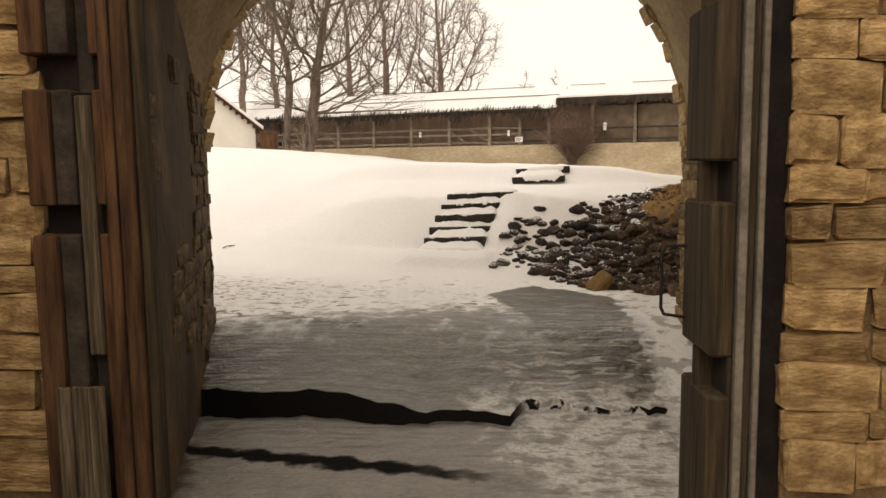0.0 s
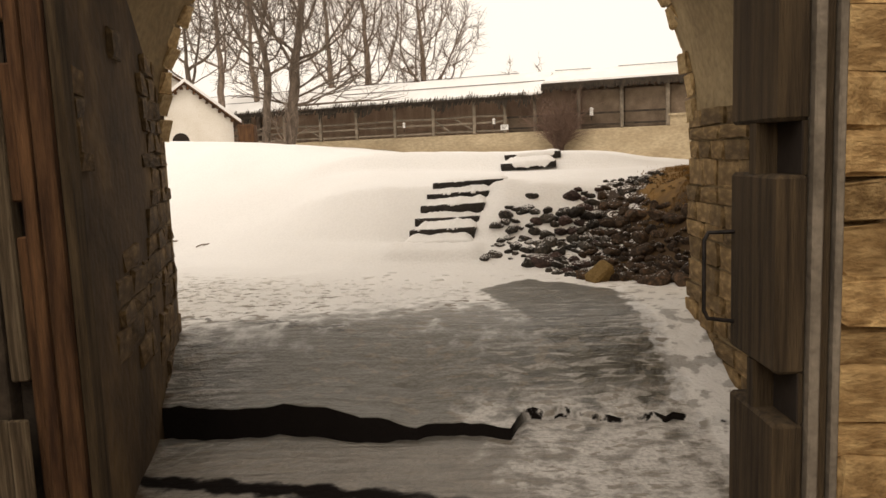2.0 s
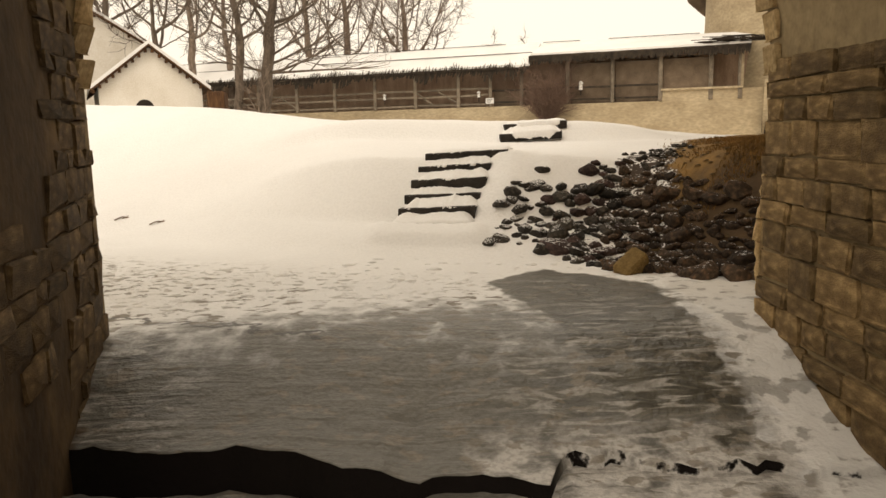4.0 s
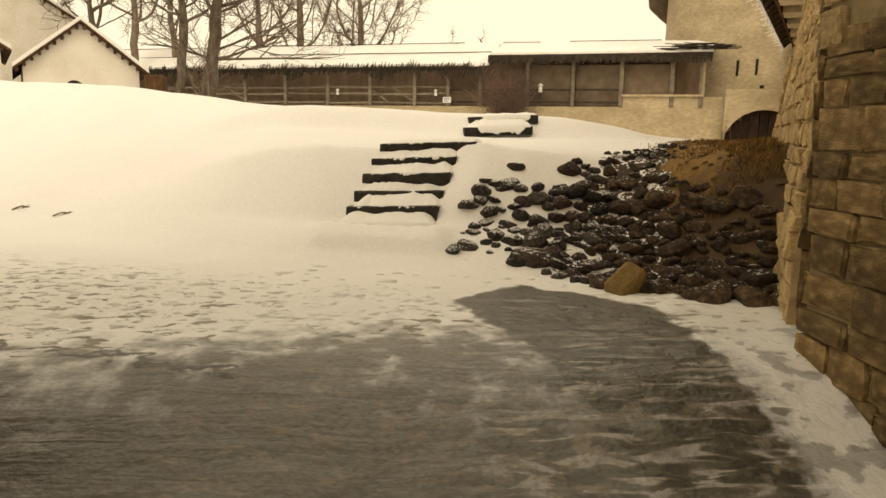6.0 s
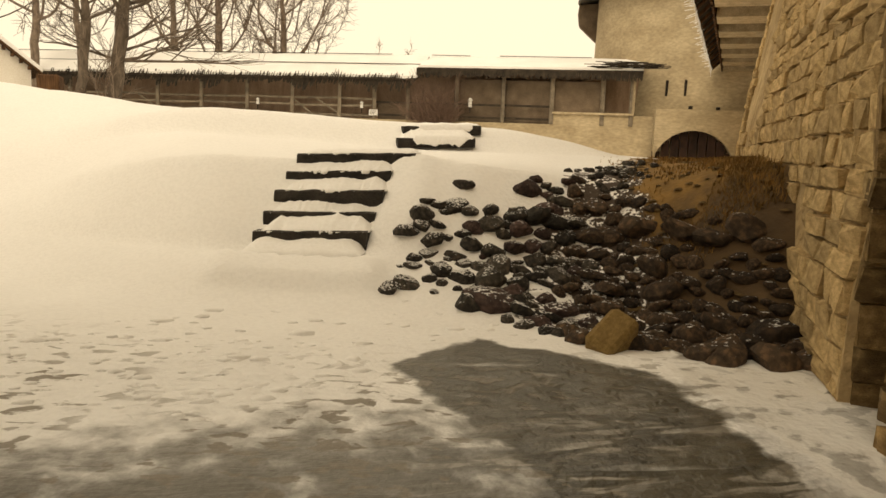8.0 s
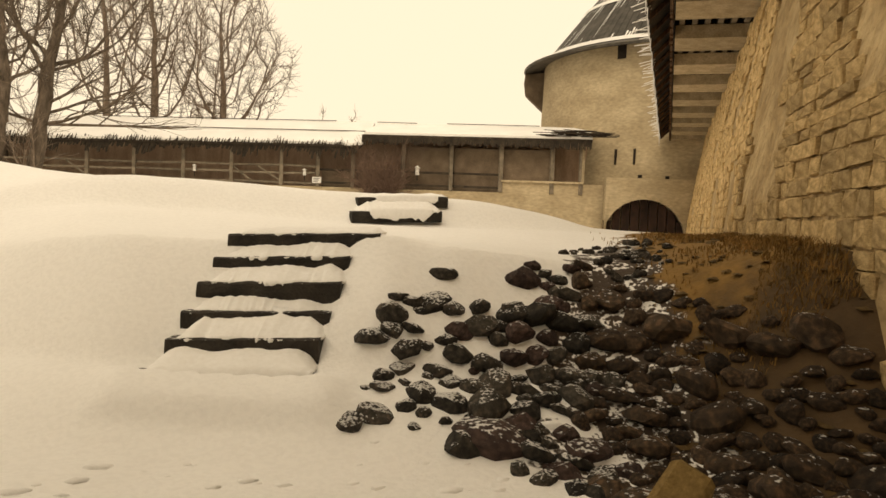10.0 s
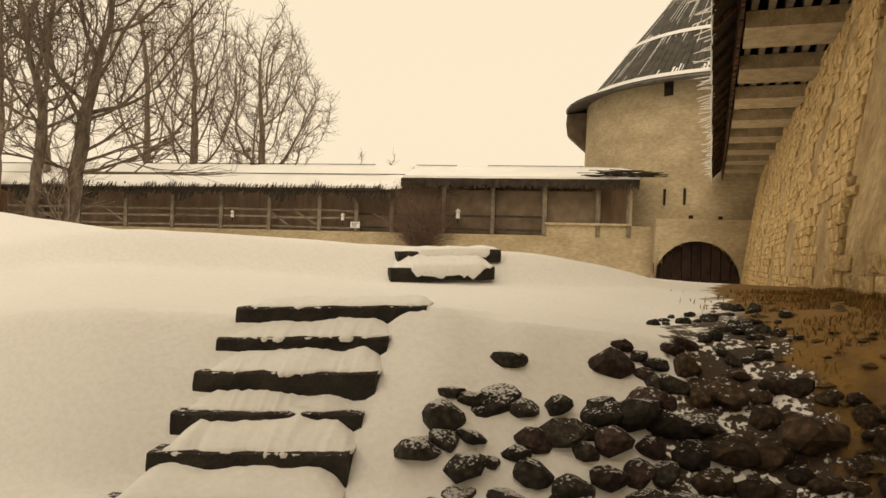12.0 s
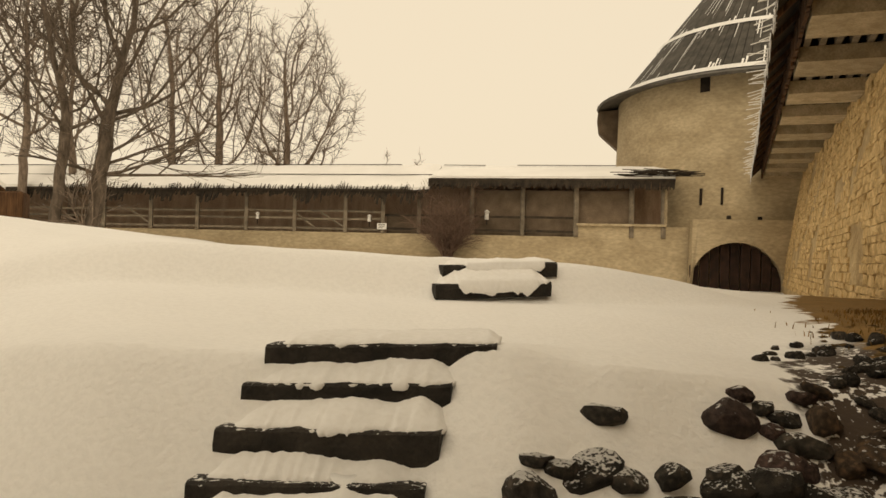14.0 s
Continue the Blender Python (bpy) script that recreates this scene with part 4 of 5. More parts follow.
# ---- boulders on the bank ----
def rock_mesh(seed, flat=0.75, ico=2, m_=ROCK):
    bm = bmesh.new()
    bmesh.ops.create_icosphere(bm, subdivisions=ico, radius=1)
    # a few cut faces make it angular
    cuts = []
    r_ = random.Random(seed)
    for _ in range(9):
        v = Vector((r_.gauss(0, 1), r_.gauss(0, 1), r_.gauss(0, 1))).normalized()
        cuts.append((v, r_.uniform(0.64, 0.92)))
    for v in bm.verts:
        for c, d in cuts:
            e = v.co.dot(c) - d
            if e > 0:
                v.co -= c * e
        v.co *= 1 + 0.16 * noise.noise(v.co * 1.6 + Vector((seed, 0, 0))) + 0.06 * noise.noise(v.co * 5 + Vector((0, seed, 0)))
        v.co.z *= flat
    me = bpy.data.meshes.new("boulder")
    bm.to_mesh(me)
    bm.free()
    for p in me.polygons:
        p.use_smooth = False
    me.materials.append(m_)
    return me


ROCKS = [rock_mesh(i, 0.5 + 0.09 * (i % 5)) for i in range(9)]
SNOWROCKS = [rock_mesh(i + 70, 0.55 + 0.09 * (i % 4), 2, SNOWROCK) for i in range(6)]
REDROCKS = [rock_mesh(i + 50, 0.55 + 0.09 * (i % 4), 2, REDROCK) for i in range(5)]
BROWNROCKS = [rock_mesh(i + 20, 0.55 + 0.09 * (i % 5), 2, BROWNROCK) for i in range(8)]
pile = empty("stone_bank", Matrix.Translation((2.0, 11.0, 0.3)))
tagged(pile, "bank of dark tumbled boulders half covered in snow", "stones")
pile_inv = pile.matrix_world.inverted()


def boulder(x, y, r, sink=0.25, me=None, squash=1.0, name="boulder"):
    ob = new(name, me or random.choice(ROCKS))
    ob.parent = pile
    ob.matrix_parent_inverse = pile_inv
    z = ground_zn(x, y) + r * (0.6 - sink) * squash
    r *= 1.2
    ob.matrix_basis = Matrix.Translation((x, y, z - 0.16 * r)) @ Euler((rnd(-0.4, 0.4), rnd(-0.4, 0.4), rnd(0, 6.28))).to_matrix().to_4x4() @ Matrix.Diagonal((r * rnd(0.9, 1.35), r, r * squash * rnd(0.8, 1.1), 1))
    return ob


# large stones: among the snow by the stairs, in the middle of the bank, along its foot
snowy = [(1.48, 12.00, 0.078), (1.88, 11.74, 0.110), (2.15, 11.80, 0.085), (2.31, 11.87, 0.085), (2.46, 12.09, 0.063), (2.58, 12.13, 0.059), (1.34, 11.80, 0.095), (1.49, 11.77, 0.080), (1.24, 11.80, 0.068), (1.09, 11.73, 0.085), (1.14, 11.83, 0.050), (0.95, 11.65, 0.090), (1.08, 11.65, 0.070), (1.13, 11.55, 0.085), (1.10, 11.46, 0.070), (0.98, 11.40, 0.060), (1.32, 11.42, 0.094), (1.36, 11.30, 0.076), (1.16, 11.18, 0.089), (1.05, 11.10, 0.055), (0.88, 11.08, 0.095), (0.74, 11.03, 0.065)]
middle = [(1.50, 11.61, 0.080), (1.63, 11.62, 0.080), (1.46, 11.49, 0.087), (1.66, 11.76, 0.074), (1.73, 11.55, 0.068), (1.62, 11.40, 0.078), (1.91, 11.76, 0.075), (2.05, 11.72, 0.125), (1.90, 11.60, 0.095), (2.08, 11.56, 0.075), (1.80, 11.44, 0.095), (1.93, 11.33, 0.088), (2.08, 11.45, 0.078), (2.26, 11.50, 0.084), (1.76, 11.30, 0.066), (1.53, 11.38, 0.035), (1.62, 11.22, 0.105), (1.46, 11.22, 0.070), (1.30, 11.08, 0.095), (1.49, 10.98, 0.115), (2.12, 11.31, 0.095), (2.23, 11.24, 0.080)]
lower = [(2.07, 11.07, 0.105), (1.87, 11.04, 0.088), (2.16, 10.96, 0.059), (1.70, 10.95, 0.085), (2.45, 11.48, 0.125), (2.39, 11.64, 0.110), (2.60, 11.76, 0.110), (2.45, 11.26, 0.100), (2.33, 10.99, 0.095), (1.44, 10.74, 0.160), (1.64, 10.60, 0.095), (1.95, 10.62, 0.110), (2.90, 9.50, 0.150), (2.63, 10.03, 0.120), (2.36, 10.80, 0.115), (2.58, 10.34, 0.110), (1.70, 10.44, 0.085), (1.28, 10.72, 0.110), (3.10, 9.42, 0.130), (2.90, 9.82, 0.105), (2.89, 10.11, 0.110), (2.83, 11.36, 0.150), (3.05, 11.03, 0.150), (2.76, 10.88, 0.125), (3.19, 10.77, 0.125)]
placed = snowy + middle + lower
tries = 0
while len(placed) < 250 and tries < 9000:
    tries += 1
    x, y = rnd(0.85, 3.5), rnd(9.5, 12.6)
    lo = 11.15 - 1.05 * (x - 0.85) if x < 1.9 else 10.05 - 0.5 * (x - 1.9)
    hi = 11.55 + 0.45 * (x - 1.0) + 0.15 * math.sin(x * 7) - 1.9 * max(0.0, x - 2.45)
    if not (lo < y < hi) or x > 3.0 + (y - 9.1) * 0.46 - 0.12:
        continue
    if x + 0.4 * (11.2 - y) < 1.75 and random.random() < 0.93:
        continue
    r = rnd(0.05, 0.085) if random.random() < 0.7 else rnd(0.085, 0.14)
    if x < 1.45:
        r *= 0.6
    if any((x - a) ** 2 + (y - b) ** 2 < (0.74 * (r + c)) ** 2 for a, b, c in placed):
        continue
    placed.append((x, y, r))
for x, y, r in placed:
    damp = x + 0.35 * (11.2 - y) + 0.3 * nz(x, y, 3.0) > 2.25
    snowed = x + 0.3 * (11.2 - y) < 1.35
    kind_ = BROWNROCKS if damp else SNOWROCKS if snowed else (REDROCKS if random.random() < 0.25 else ROCKS)
    boulder(x, y, r * (0.98 if damp else 1.06), 0.30 if damp else (0.60 if snowed else 0.48), random.choice(kind_))
# small broken stone along the snow edge of the mound
for i in range(46):
    y = rnd(11.9, 13.2)
    x = 2.95 + 0.30 * (y - 12) + random.gauss(0, 0.14)
    boulder(x, y, rnd(0.018, 0.05), 0.2)
for x, y, r in ((2.62, 9.62, 0.12), (1.86, 10.22, 0.10)):
    boulder(x, y, r, 0.2, BROWNROCKS[2])
bm = bmesh.new()
box(bm, (-1, -0.8, -0.8), (1, 0.8, 0.8), bevel=0.22)
for v in bm.verts:
    v.co *= 1 + 0.12 * noise.noise(v.co * 1.5)
me = bpy.data.meshes.new("ochre_block")
bm.to_mesh(me)
bm.free()
me.materials.append(YELLOWROCK)
ochre = tagged(boulder(2.03, 9.92, 0.15, 0.1, me, name="ochre_block"), "yellow-ochre angular block")
ochre.matrix_basis = Matrix.Translation((2.03, 9.92, ground_zn(2.03, 9.92) + 0.06)) @ Euler((0.35, -0.55, 0.5)).to_matrix().to_4x4() @ Matrix.Diagonal((0.17, 0.13, 0.14, 1))


# ---- bare trees ----
def tube(vs, fs, pts, sides):
    """A tapered tube through pts of (place, radius)."""
    base = len(vs)
    for i, (p, r) in enumerate(pts):
        d = (pts[min(i + 1, len(pts) - 1)][0] - pts[max(i - 1, 0)][0]).normalized()
        x = d.orthogonal().normalized()
        y = d.cross(x)
        for k in range(sides):
            a = 2 * math.pi * k / sides
            vs.append(p + (x * math.cos(a) + y * math.sin(a)) * r)
    for i in range(len(pts) - 1):
        for k in range(sides):
            j = (k + 1) % sides
            fs.append((base + i * sides + k, base + i * sides + j, base + (i + 1) * sides + j, base + (i + 1) * sides + k))


def grow(R, vs, fs, p, d, r, length, level, maxlevel, up, spread, hull=None):
    """One limb and, along it, the limbs that leave it. hull: centre and half-axes that the crown keeps within."""
    n = 6 if level == 0 else (5 if level == 1 else (4 if level == 2 else 3))
    pts = [(p.copy(), r)]
    q, dd = p.copy(), d.copy()
    ends = []
    bend = Vector((R.gauss(0, 0.10), R.gauss(0, 0.10), up * 0.11))
    for i in range(n):
        wob = 0.11 if level < 2 else 0.20
        dd = (dd + bend + Vector((R.gauss(0, wob), R.gauss(0, wob), R.gauss(0, wob) * 0.6))).normalized()
        nq = q + dd * (length / n)
        if hull:
            e = nq - hull[0]
            if (e.x / hull[1]) ** 2 + (e.y / hull[1]) ** 2 + (e.z / hull[2]) ** 2 > R.uniform(0.85, 1.12):
                break
        q = nq
        rr = r * (1 - 0.6 * (i + 1) / n)
        pts.append((q.copy(), max(rr, 0.006)))
        ends.append((q.copy(), dd.copy(), rr))
    if len(pts) < 2:
        return
    if len(pts) <= n:
        m_ = len(pts) - 1
        pts = [(c, max(0.007, r0 * (1 - 0.9 * i / m_))) for i, (c, r0) in enumerate(pts)]
        ends = [(c, d_, pts[i + 1][1]) for i, (c, d_, _) in enumerate(ends)]
    tube(vs, fs, pts, 7 if level == 0 else (5 if level == 1 else 3))
    if level >= maxlevel:
        return
    for i, (q, dd, rr) in enumerate(ends):
        if level == 0 and i == 0:
            continue
        cnt = R.choice((1, 2, 2)) if level == 0 else (R.choice((1, 1, 2)) if level == 1 else R.choice((1, 1, 1, 2)))
        if i == len(ends) - 1:
            cnt = max(cnt, 1) + (1 if level > 0 else 1)
        for _ in range(cnt):
            side = Vector((R.gauss(0, 1), R.gauss(0, 1), R.gauss(0, 0.45) + 0.15))
            side = (side - dd * side.dot(dd)).normalized()
            nd = (dd + side * spread * R.uniform(0.55, 1.2)).normalized()
            grow(R, vs, fs, q, nd, max(0.007, rr * R.uniform(0.5, 0.8)), length * R.uniform(0.5, 0.78), level + 1, maxlevel, up * 0.8, spread, hull)


def colonise(R, start, h, low, wide, off, count, step):
    """Branches that grow from a trunk towards points strewn through the crown. Gives places and parents."""
    att = []
    zc, zr = (h + low) / 2, (h - low) / 2
    while len(att) < count:
        v = Vector((R.uniform(-1, 1), R.uniform(-1, 1), R.uniform(-1, 1)))
        d = v.length
        lump = 0.88 + 0.30 * noise.noise(v * 1.7 + Vector((h, wide * 3, off)))
        if d > lump or R.random() > 0.25 + 0.75 * d:
            continue
        taper = 1.0 - 0.22 * max(0.0, v.z) - 0.10 * max(0.0, -v.z)
        att.append((v.x * wide * taper + off, v.y * wide * taper, zc + v.z * zr))
    att = np.array(att)
    pos = [np.array(p) for p in start]
    par = [i - 1 for i in range(len(start))]
    best = np.full(len(att), 1e9)
    near = np.zeros(len(att), int)
    first = max(0, int(len(start) * 0.45))
    fresh = list(range(first, len(pos)))
    for _ in range(120):
        for i in fresh:
            d = np.linalg.norm(att - pos[i], axis=1)
            m = d < best
            best[m], near[m] = d[m], i
        keep_ = best > step * 1.6
        att, best, near = att[keep_], best[keep_], near[keep_]
        if not len(att):
            break
        fresh = []
        reach = best < max(wide * 0.75, h * 0.3)
        for i in np.unique(near[reach]):
            v = att[(near == i) & reach] - pos[i]
            v = (v / np.linalg.norm(v, axis=1)[:, None]).sum(axis=0)
            back = pos[i] - pos[par[i]] if par[i] >= 0 else np.array((0, 0, 1.0))
            v = v / (np.linalg.norm(v) + 1e-6) + 0.85 * back / (np.linalg.norm(back) + 1e-6) + np.array((R.gauss(0, 0.13), R.gauss(0, 0.13), R.gauss(0, 0.10)))
            q = pos[i] + v / (np.linalg.norm(v) + 1e-6) * step
            if any(par[j] == i and np.linalg.norm(pos[j] - q) < step * 0.3 for j in fresh):
                continue
            pos.append(q)
            par.append(int(i))
            fresh.append(len(pos) - 1)
        if not fresh:
            break
    return [Vector(p) for p in pos], par


def tree(x, y, h, r, seed, lean=(0, 0), fork=0.3, wide=4.0, count=420, twigs=2, off=0.0, label="tall bare deciduous tree", limbs=()):
    R = random.Random(seed)
    z0 = ground_zn(x, y) - 0.15
    ob = empty("tree", Matrix.Translation((x, y, z0)))
    tagged(ob, label, "tree", "bare trees beyond the bank")
    d = Vector((lean[0], lean[1], 1)).normalized()
    step = h / 46
    n0 = max(5, int(h * fork / step))
    p = Vector((0, 0, 0))
    start = [tuple(p)]
    for i in range(n0):
        p = p + d * step + Vector((R.gauss(0, 0.05), R.gauss(0, 0.05), 0)) * step * 2
        start.append(tuple(p))
    pos, par = colonise(R, start, h, h * fork * 0.62, wide, p.x + off, count, step)
    kids = [[] for _ in pos]
    for i, q in enumerate(par):
        if q >= 0:
            kids[q].append(i)
    # thickness by the sum of what each limb carries
    load = [0.0] * len(pos)
    for i in range(len(pos) - 1, -1, -1):
        load[i] = (sum(load[k] for k in kids[i]) or 1.0)
    top = load[0]
    rad = [max(0.012, r * (w / top) ** 0.52) for w in load]
    rad[0] = r * 1.35
    trunk_v, trunk_f, vs, fs = [], [], [], []
    stack = [(0, None)]
    while stack:
        i, from_ = stack.pop()
        chain = [] if from_ is None else [(pos[from_], min(rad[from_], rad[i] * 1.15))]
        whole = from_ is None
        while True:
            chain.append((pos[i], rad[i]))
            if not kids[i]:
                break
            ks = sorted(kids[i], key=lambda k: -load[k])
            for k in ks[1:]:
                stack.append((k, i))
            i = ks[0]
        if len(chain) > 1:
            sides = 8 if whole else (5 if chain[0][1] > 0.05 else 3)
            tube(trunk_v if whole else vs, trunk_f if whole else fs, chain, sides)
    for i in range(n0 + 1, len(pos)):
        if load[i] > 7:
            continue
        out = (pos[i] - pos[par[i]]).normalized()
        for _ in range(R.choice((twigs - 1, twigs, twigs + 1))):
            w = (out + Vector((R.gauss(0, 0.6), R.gauss(0, 0.6), R.gauss(0.12, 0.5)))).normalized()
            ln = R.uniform(0.4, 1.2) * step * 2.3
            a = pos[i]
            m_ = a + w * ln * 0.5
            e = m_ + (w + Vector((R.gauss(0, 0.3), R.gauss(0, 0.3), R.gauss(0.15, 0.25)))).normalized() * ln * 0.6
            tube(vs, fs, [(a, 0.011), (m_, 0.009), (e, 0.006)], 3)
    for up_, way, ln in limbs:
        i = min(n0, int(up_ / step))
        grow(R, vs, fs, pos[i], Vector(way).normalized(), r * 0.24, ln, 1, 3, 0.0, 0.5, (pos[i] + Vector((0, 0, 0.6)), ln * 1.15, 1.7))
    for nm, v_, f_ in (("trunk", trunk_v, trunk_f), ("crown", vs, fs)):
        me = bpy.data.meshes.new(nm)
        me.from_pydata(v_, [], f_)
        # trees beyond 45 m get the bark lightened for haze
        me.materials.append(NEARBARK if y < 45 else HAZYBARK)
        for q in me.polygons:
            q.use_smooth = nm == "trunk"
        t_ = new(nm, me)
        t_.parent = ob
    return ob


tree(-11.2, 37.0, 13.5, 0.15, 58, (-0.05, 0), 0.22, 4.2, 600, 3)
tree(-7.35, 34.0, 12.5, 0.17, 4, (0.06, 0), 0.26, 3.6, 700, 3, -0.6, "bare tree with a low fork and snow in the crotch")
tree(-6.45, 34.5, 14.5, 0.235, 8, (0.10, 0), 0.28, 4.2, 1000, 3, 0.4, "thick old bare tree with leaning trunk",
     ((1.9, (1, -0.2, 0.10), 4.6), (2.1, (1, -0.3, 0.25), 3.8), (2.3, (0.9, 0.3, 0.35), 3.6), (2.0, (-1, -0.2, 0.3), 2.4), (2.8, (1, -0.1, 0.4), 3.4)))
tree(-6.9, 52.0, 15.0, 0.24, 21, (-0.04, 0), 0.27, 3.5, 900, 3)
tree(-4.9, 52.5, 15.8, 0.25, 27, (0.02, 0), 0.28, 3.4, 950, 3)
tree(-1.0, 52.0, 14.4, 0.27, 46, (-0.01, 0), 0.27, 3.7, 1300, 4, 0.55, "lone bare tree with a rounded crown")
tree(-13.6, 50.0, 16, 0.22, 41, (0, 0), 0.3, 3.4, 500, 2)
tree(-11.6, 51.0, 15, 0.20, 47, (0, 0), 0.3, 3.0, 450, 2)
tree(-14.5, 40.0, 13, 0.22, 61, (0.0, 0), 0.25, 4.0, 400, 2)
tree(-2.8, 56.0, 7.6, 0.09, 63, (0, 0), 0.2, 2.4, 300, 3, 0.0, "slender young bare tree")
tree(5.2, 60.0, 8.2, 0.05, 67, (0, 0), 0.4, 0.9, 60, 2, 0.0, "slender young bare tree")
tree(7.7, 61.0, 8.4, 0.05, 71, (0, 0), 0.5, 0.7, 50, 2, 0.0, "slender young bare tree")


def shrub(x, y, n, h, w, seed, lean, material, label, z0=None):
    """A bush of many thin stems."""
    R = random.Random(seed)
    zb = ground_zn(x, y) - 0.1 if z0 is None else z0
    ob = empty("shrub", Matrix.Translation((x, y, zb)))
    tagged(ob, label, "shrub")
    for _ in range(n):
        vs, fs = [], []
        a = R.uniform(0, 6.28)
        d = Vector((math.cos(a) * w + lean[0], math.sin(a) * w + lean[1], R.uniform(0.5, 1.0))).normalized()
        grow(R, vs, fs, Vector((R.uniform(-0.2, 0.2), R.uniform(-0.2, 0.2), 0)), d, R.uniform(0.012, 0.035), h * R.uniform(0.5, 1.0), 1, 3, 0.3, 0.7)
        me = bpy.data.meshes.new("stem")
        me.from_pydata(vs, [], fs)
        me.materials.append(material)
        s_ = new("stem", me)
        s_.parent = ob
    return ob


sp = gal(9.1, 0.8, 0)
shrub(sp.x, sp.y, 40, 1.9, 0.22, 5, (0, 0), TWIG, "dense reddish leafless bush against the gallery", 1.3)
shrub(-6.5, 33.8, 4, 2.2, 0.8, 13, (-0.3, 0), HAZYBARK, "leafless shoots at the foot of an old tree")


# ---- white houses on the bank ----
def house(x0, x1, y0, y1, base, eave, ridge, label, ridge_x=None, win=None):
    ob = empty("house", Matrix.Translation(((x0 + x1) / 2, y0, base)))
    tagged(ob, label, "house")
    rx = ridge_x if ridge_x is not None else (x0 + x1) / 2
    bm = bmesh.new()
    out = [(x0, base), (x1, base), (x1, eave), (rx, ridge), (x0, eave)]
    f0 = [bm.verts.new((x, y0, z)) for x, z in out]
    f1 = [bm.verts.new((x, y1, z)) for x, z in out]
    bm.faces.new(f0)
    bm.faces.new(f1)
    for i in range(5):
        j = (i + 1) % 5
        bm.faces.new((f0[i], f0[j], f1[j], f1[i]))
    under(link("wall", bm, WHITEWASH), ob)
    for sgn, xe in ((-1, x0), (1, x1)):
        e = Vector((xe, 0, eave)) + (Vector((xe, 0, eave)) - Vector((rx, 0, ridge))).normalized() * 0.35
        for nm, lift, th, m_, ov in (("roof", 0.02, 0.07, TIMBER, 0.24), ("roof_snow", 0.094, 0.13, SNOW, 0.22)):
            bm = bmesh.new()
            q = [(rx, ridge + lift), (e.x, e.z + lift)]
            v = [bm.verts.new((x, y, z + t)) for t in (0, th) for y in (y0 - ov, y1 + ov) for x, z in q]
            for f_ in ((0, 1, 3, 2), (4, 5, 7, 6), (0, 1, 5, 4), (2, 3, 7, 6), (1, 3, 7, 5), (0, 2, 6, 4)):
                bm.faces.new([v[i] for i in f_])
            under(link(nm, bm, m_), ob)
        # ends of the verge rafters
        for k in range(9):
            f_ = (k + 0.5) / 9
            p = Vector((rx, 0, ridge)).lerp(Vector((e.x, 0, e.z)), f_)
            bm = bmesh.new()
            box(bm, (p.x - 0.045, y0 - 0.20, p.z - 0.10), (p.x + 0.045, y0, p.z + 0.0))
            under(link("purlin_end", bm, TIMBER), ob)
    if win:
        bm = bmesh.new()
        n = 10
        v = [bm.verts.new((win[0] + win[2] * math.cos(math.pi * i / n), y0 - 0.012, win[1] + win[2] * math.sin(math.pi * i / n))) for i in range(n + 1)]
        v += [bm.verts.new((win[0] - win[2], y0 - 0.012, win[1] - 0.9)), bm.verts.new((win[0] + win[2], y0 - 0.012, win[1] - 0.9))]
        fc = bm.faces.new(v)
        r = bmesh.ops.extrude_face_region(bm, geom=[fc])
        for g in r["geom"]:
            if isinstance(g, bmesh.types.BMVert):
                g.co.y += 0.15
        under(link("window", bm, VOID, None, "dark arched window"), ob)
    return ob


house(-10.9, -7.6, 30.0, 36.0, 0.8, 3.05, 4.35, "small whitewashed house with a snowy gable roof", -9.25, (-9.5, 2.32, 0.3))
house(-19.5, -11.2, 28.6, 34.5, 0.8, 3.55, 6.4, "whitewashed house with a wide snowy gable", -15.6)
house(-22.0, -12.0, 37.5, 44.0, 0.8, 5.3, 8.8, "tall house with a snow-covered roof", -17.5)
for h_, px_, py_, deg in zip([o for o in scene.objects if o.name.startswith("house")], (-7.6, -11.2, -12.0), (30.0, 28.6, 37.5), (24, 26, 24)):
    turn_ = Matrix.Translation((px_, py_, 0)) @ Matrix.Rotation(radians(deg), 4, "Z") @ Matrix.Translation((-px_, -py_, 0))
    h_.matrix_world = turn_ @ Matrix.Translation(h_.location)
# stone gate pier by the house
bm = bmesh.new()
box(bm, (-7.35, 29.6, 0.9), (-6.75, 30.2, 2.85), bevel=0.05)
for v in bm.verts:
    v.co += Vector((rnd(-0.03, 0.03), 0, rnd(-0.03, 0.03)))
tagged(link("gate_pier", bm, TIMBER), "dark weathered timber gate pier beside the white house", "pier")


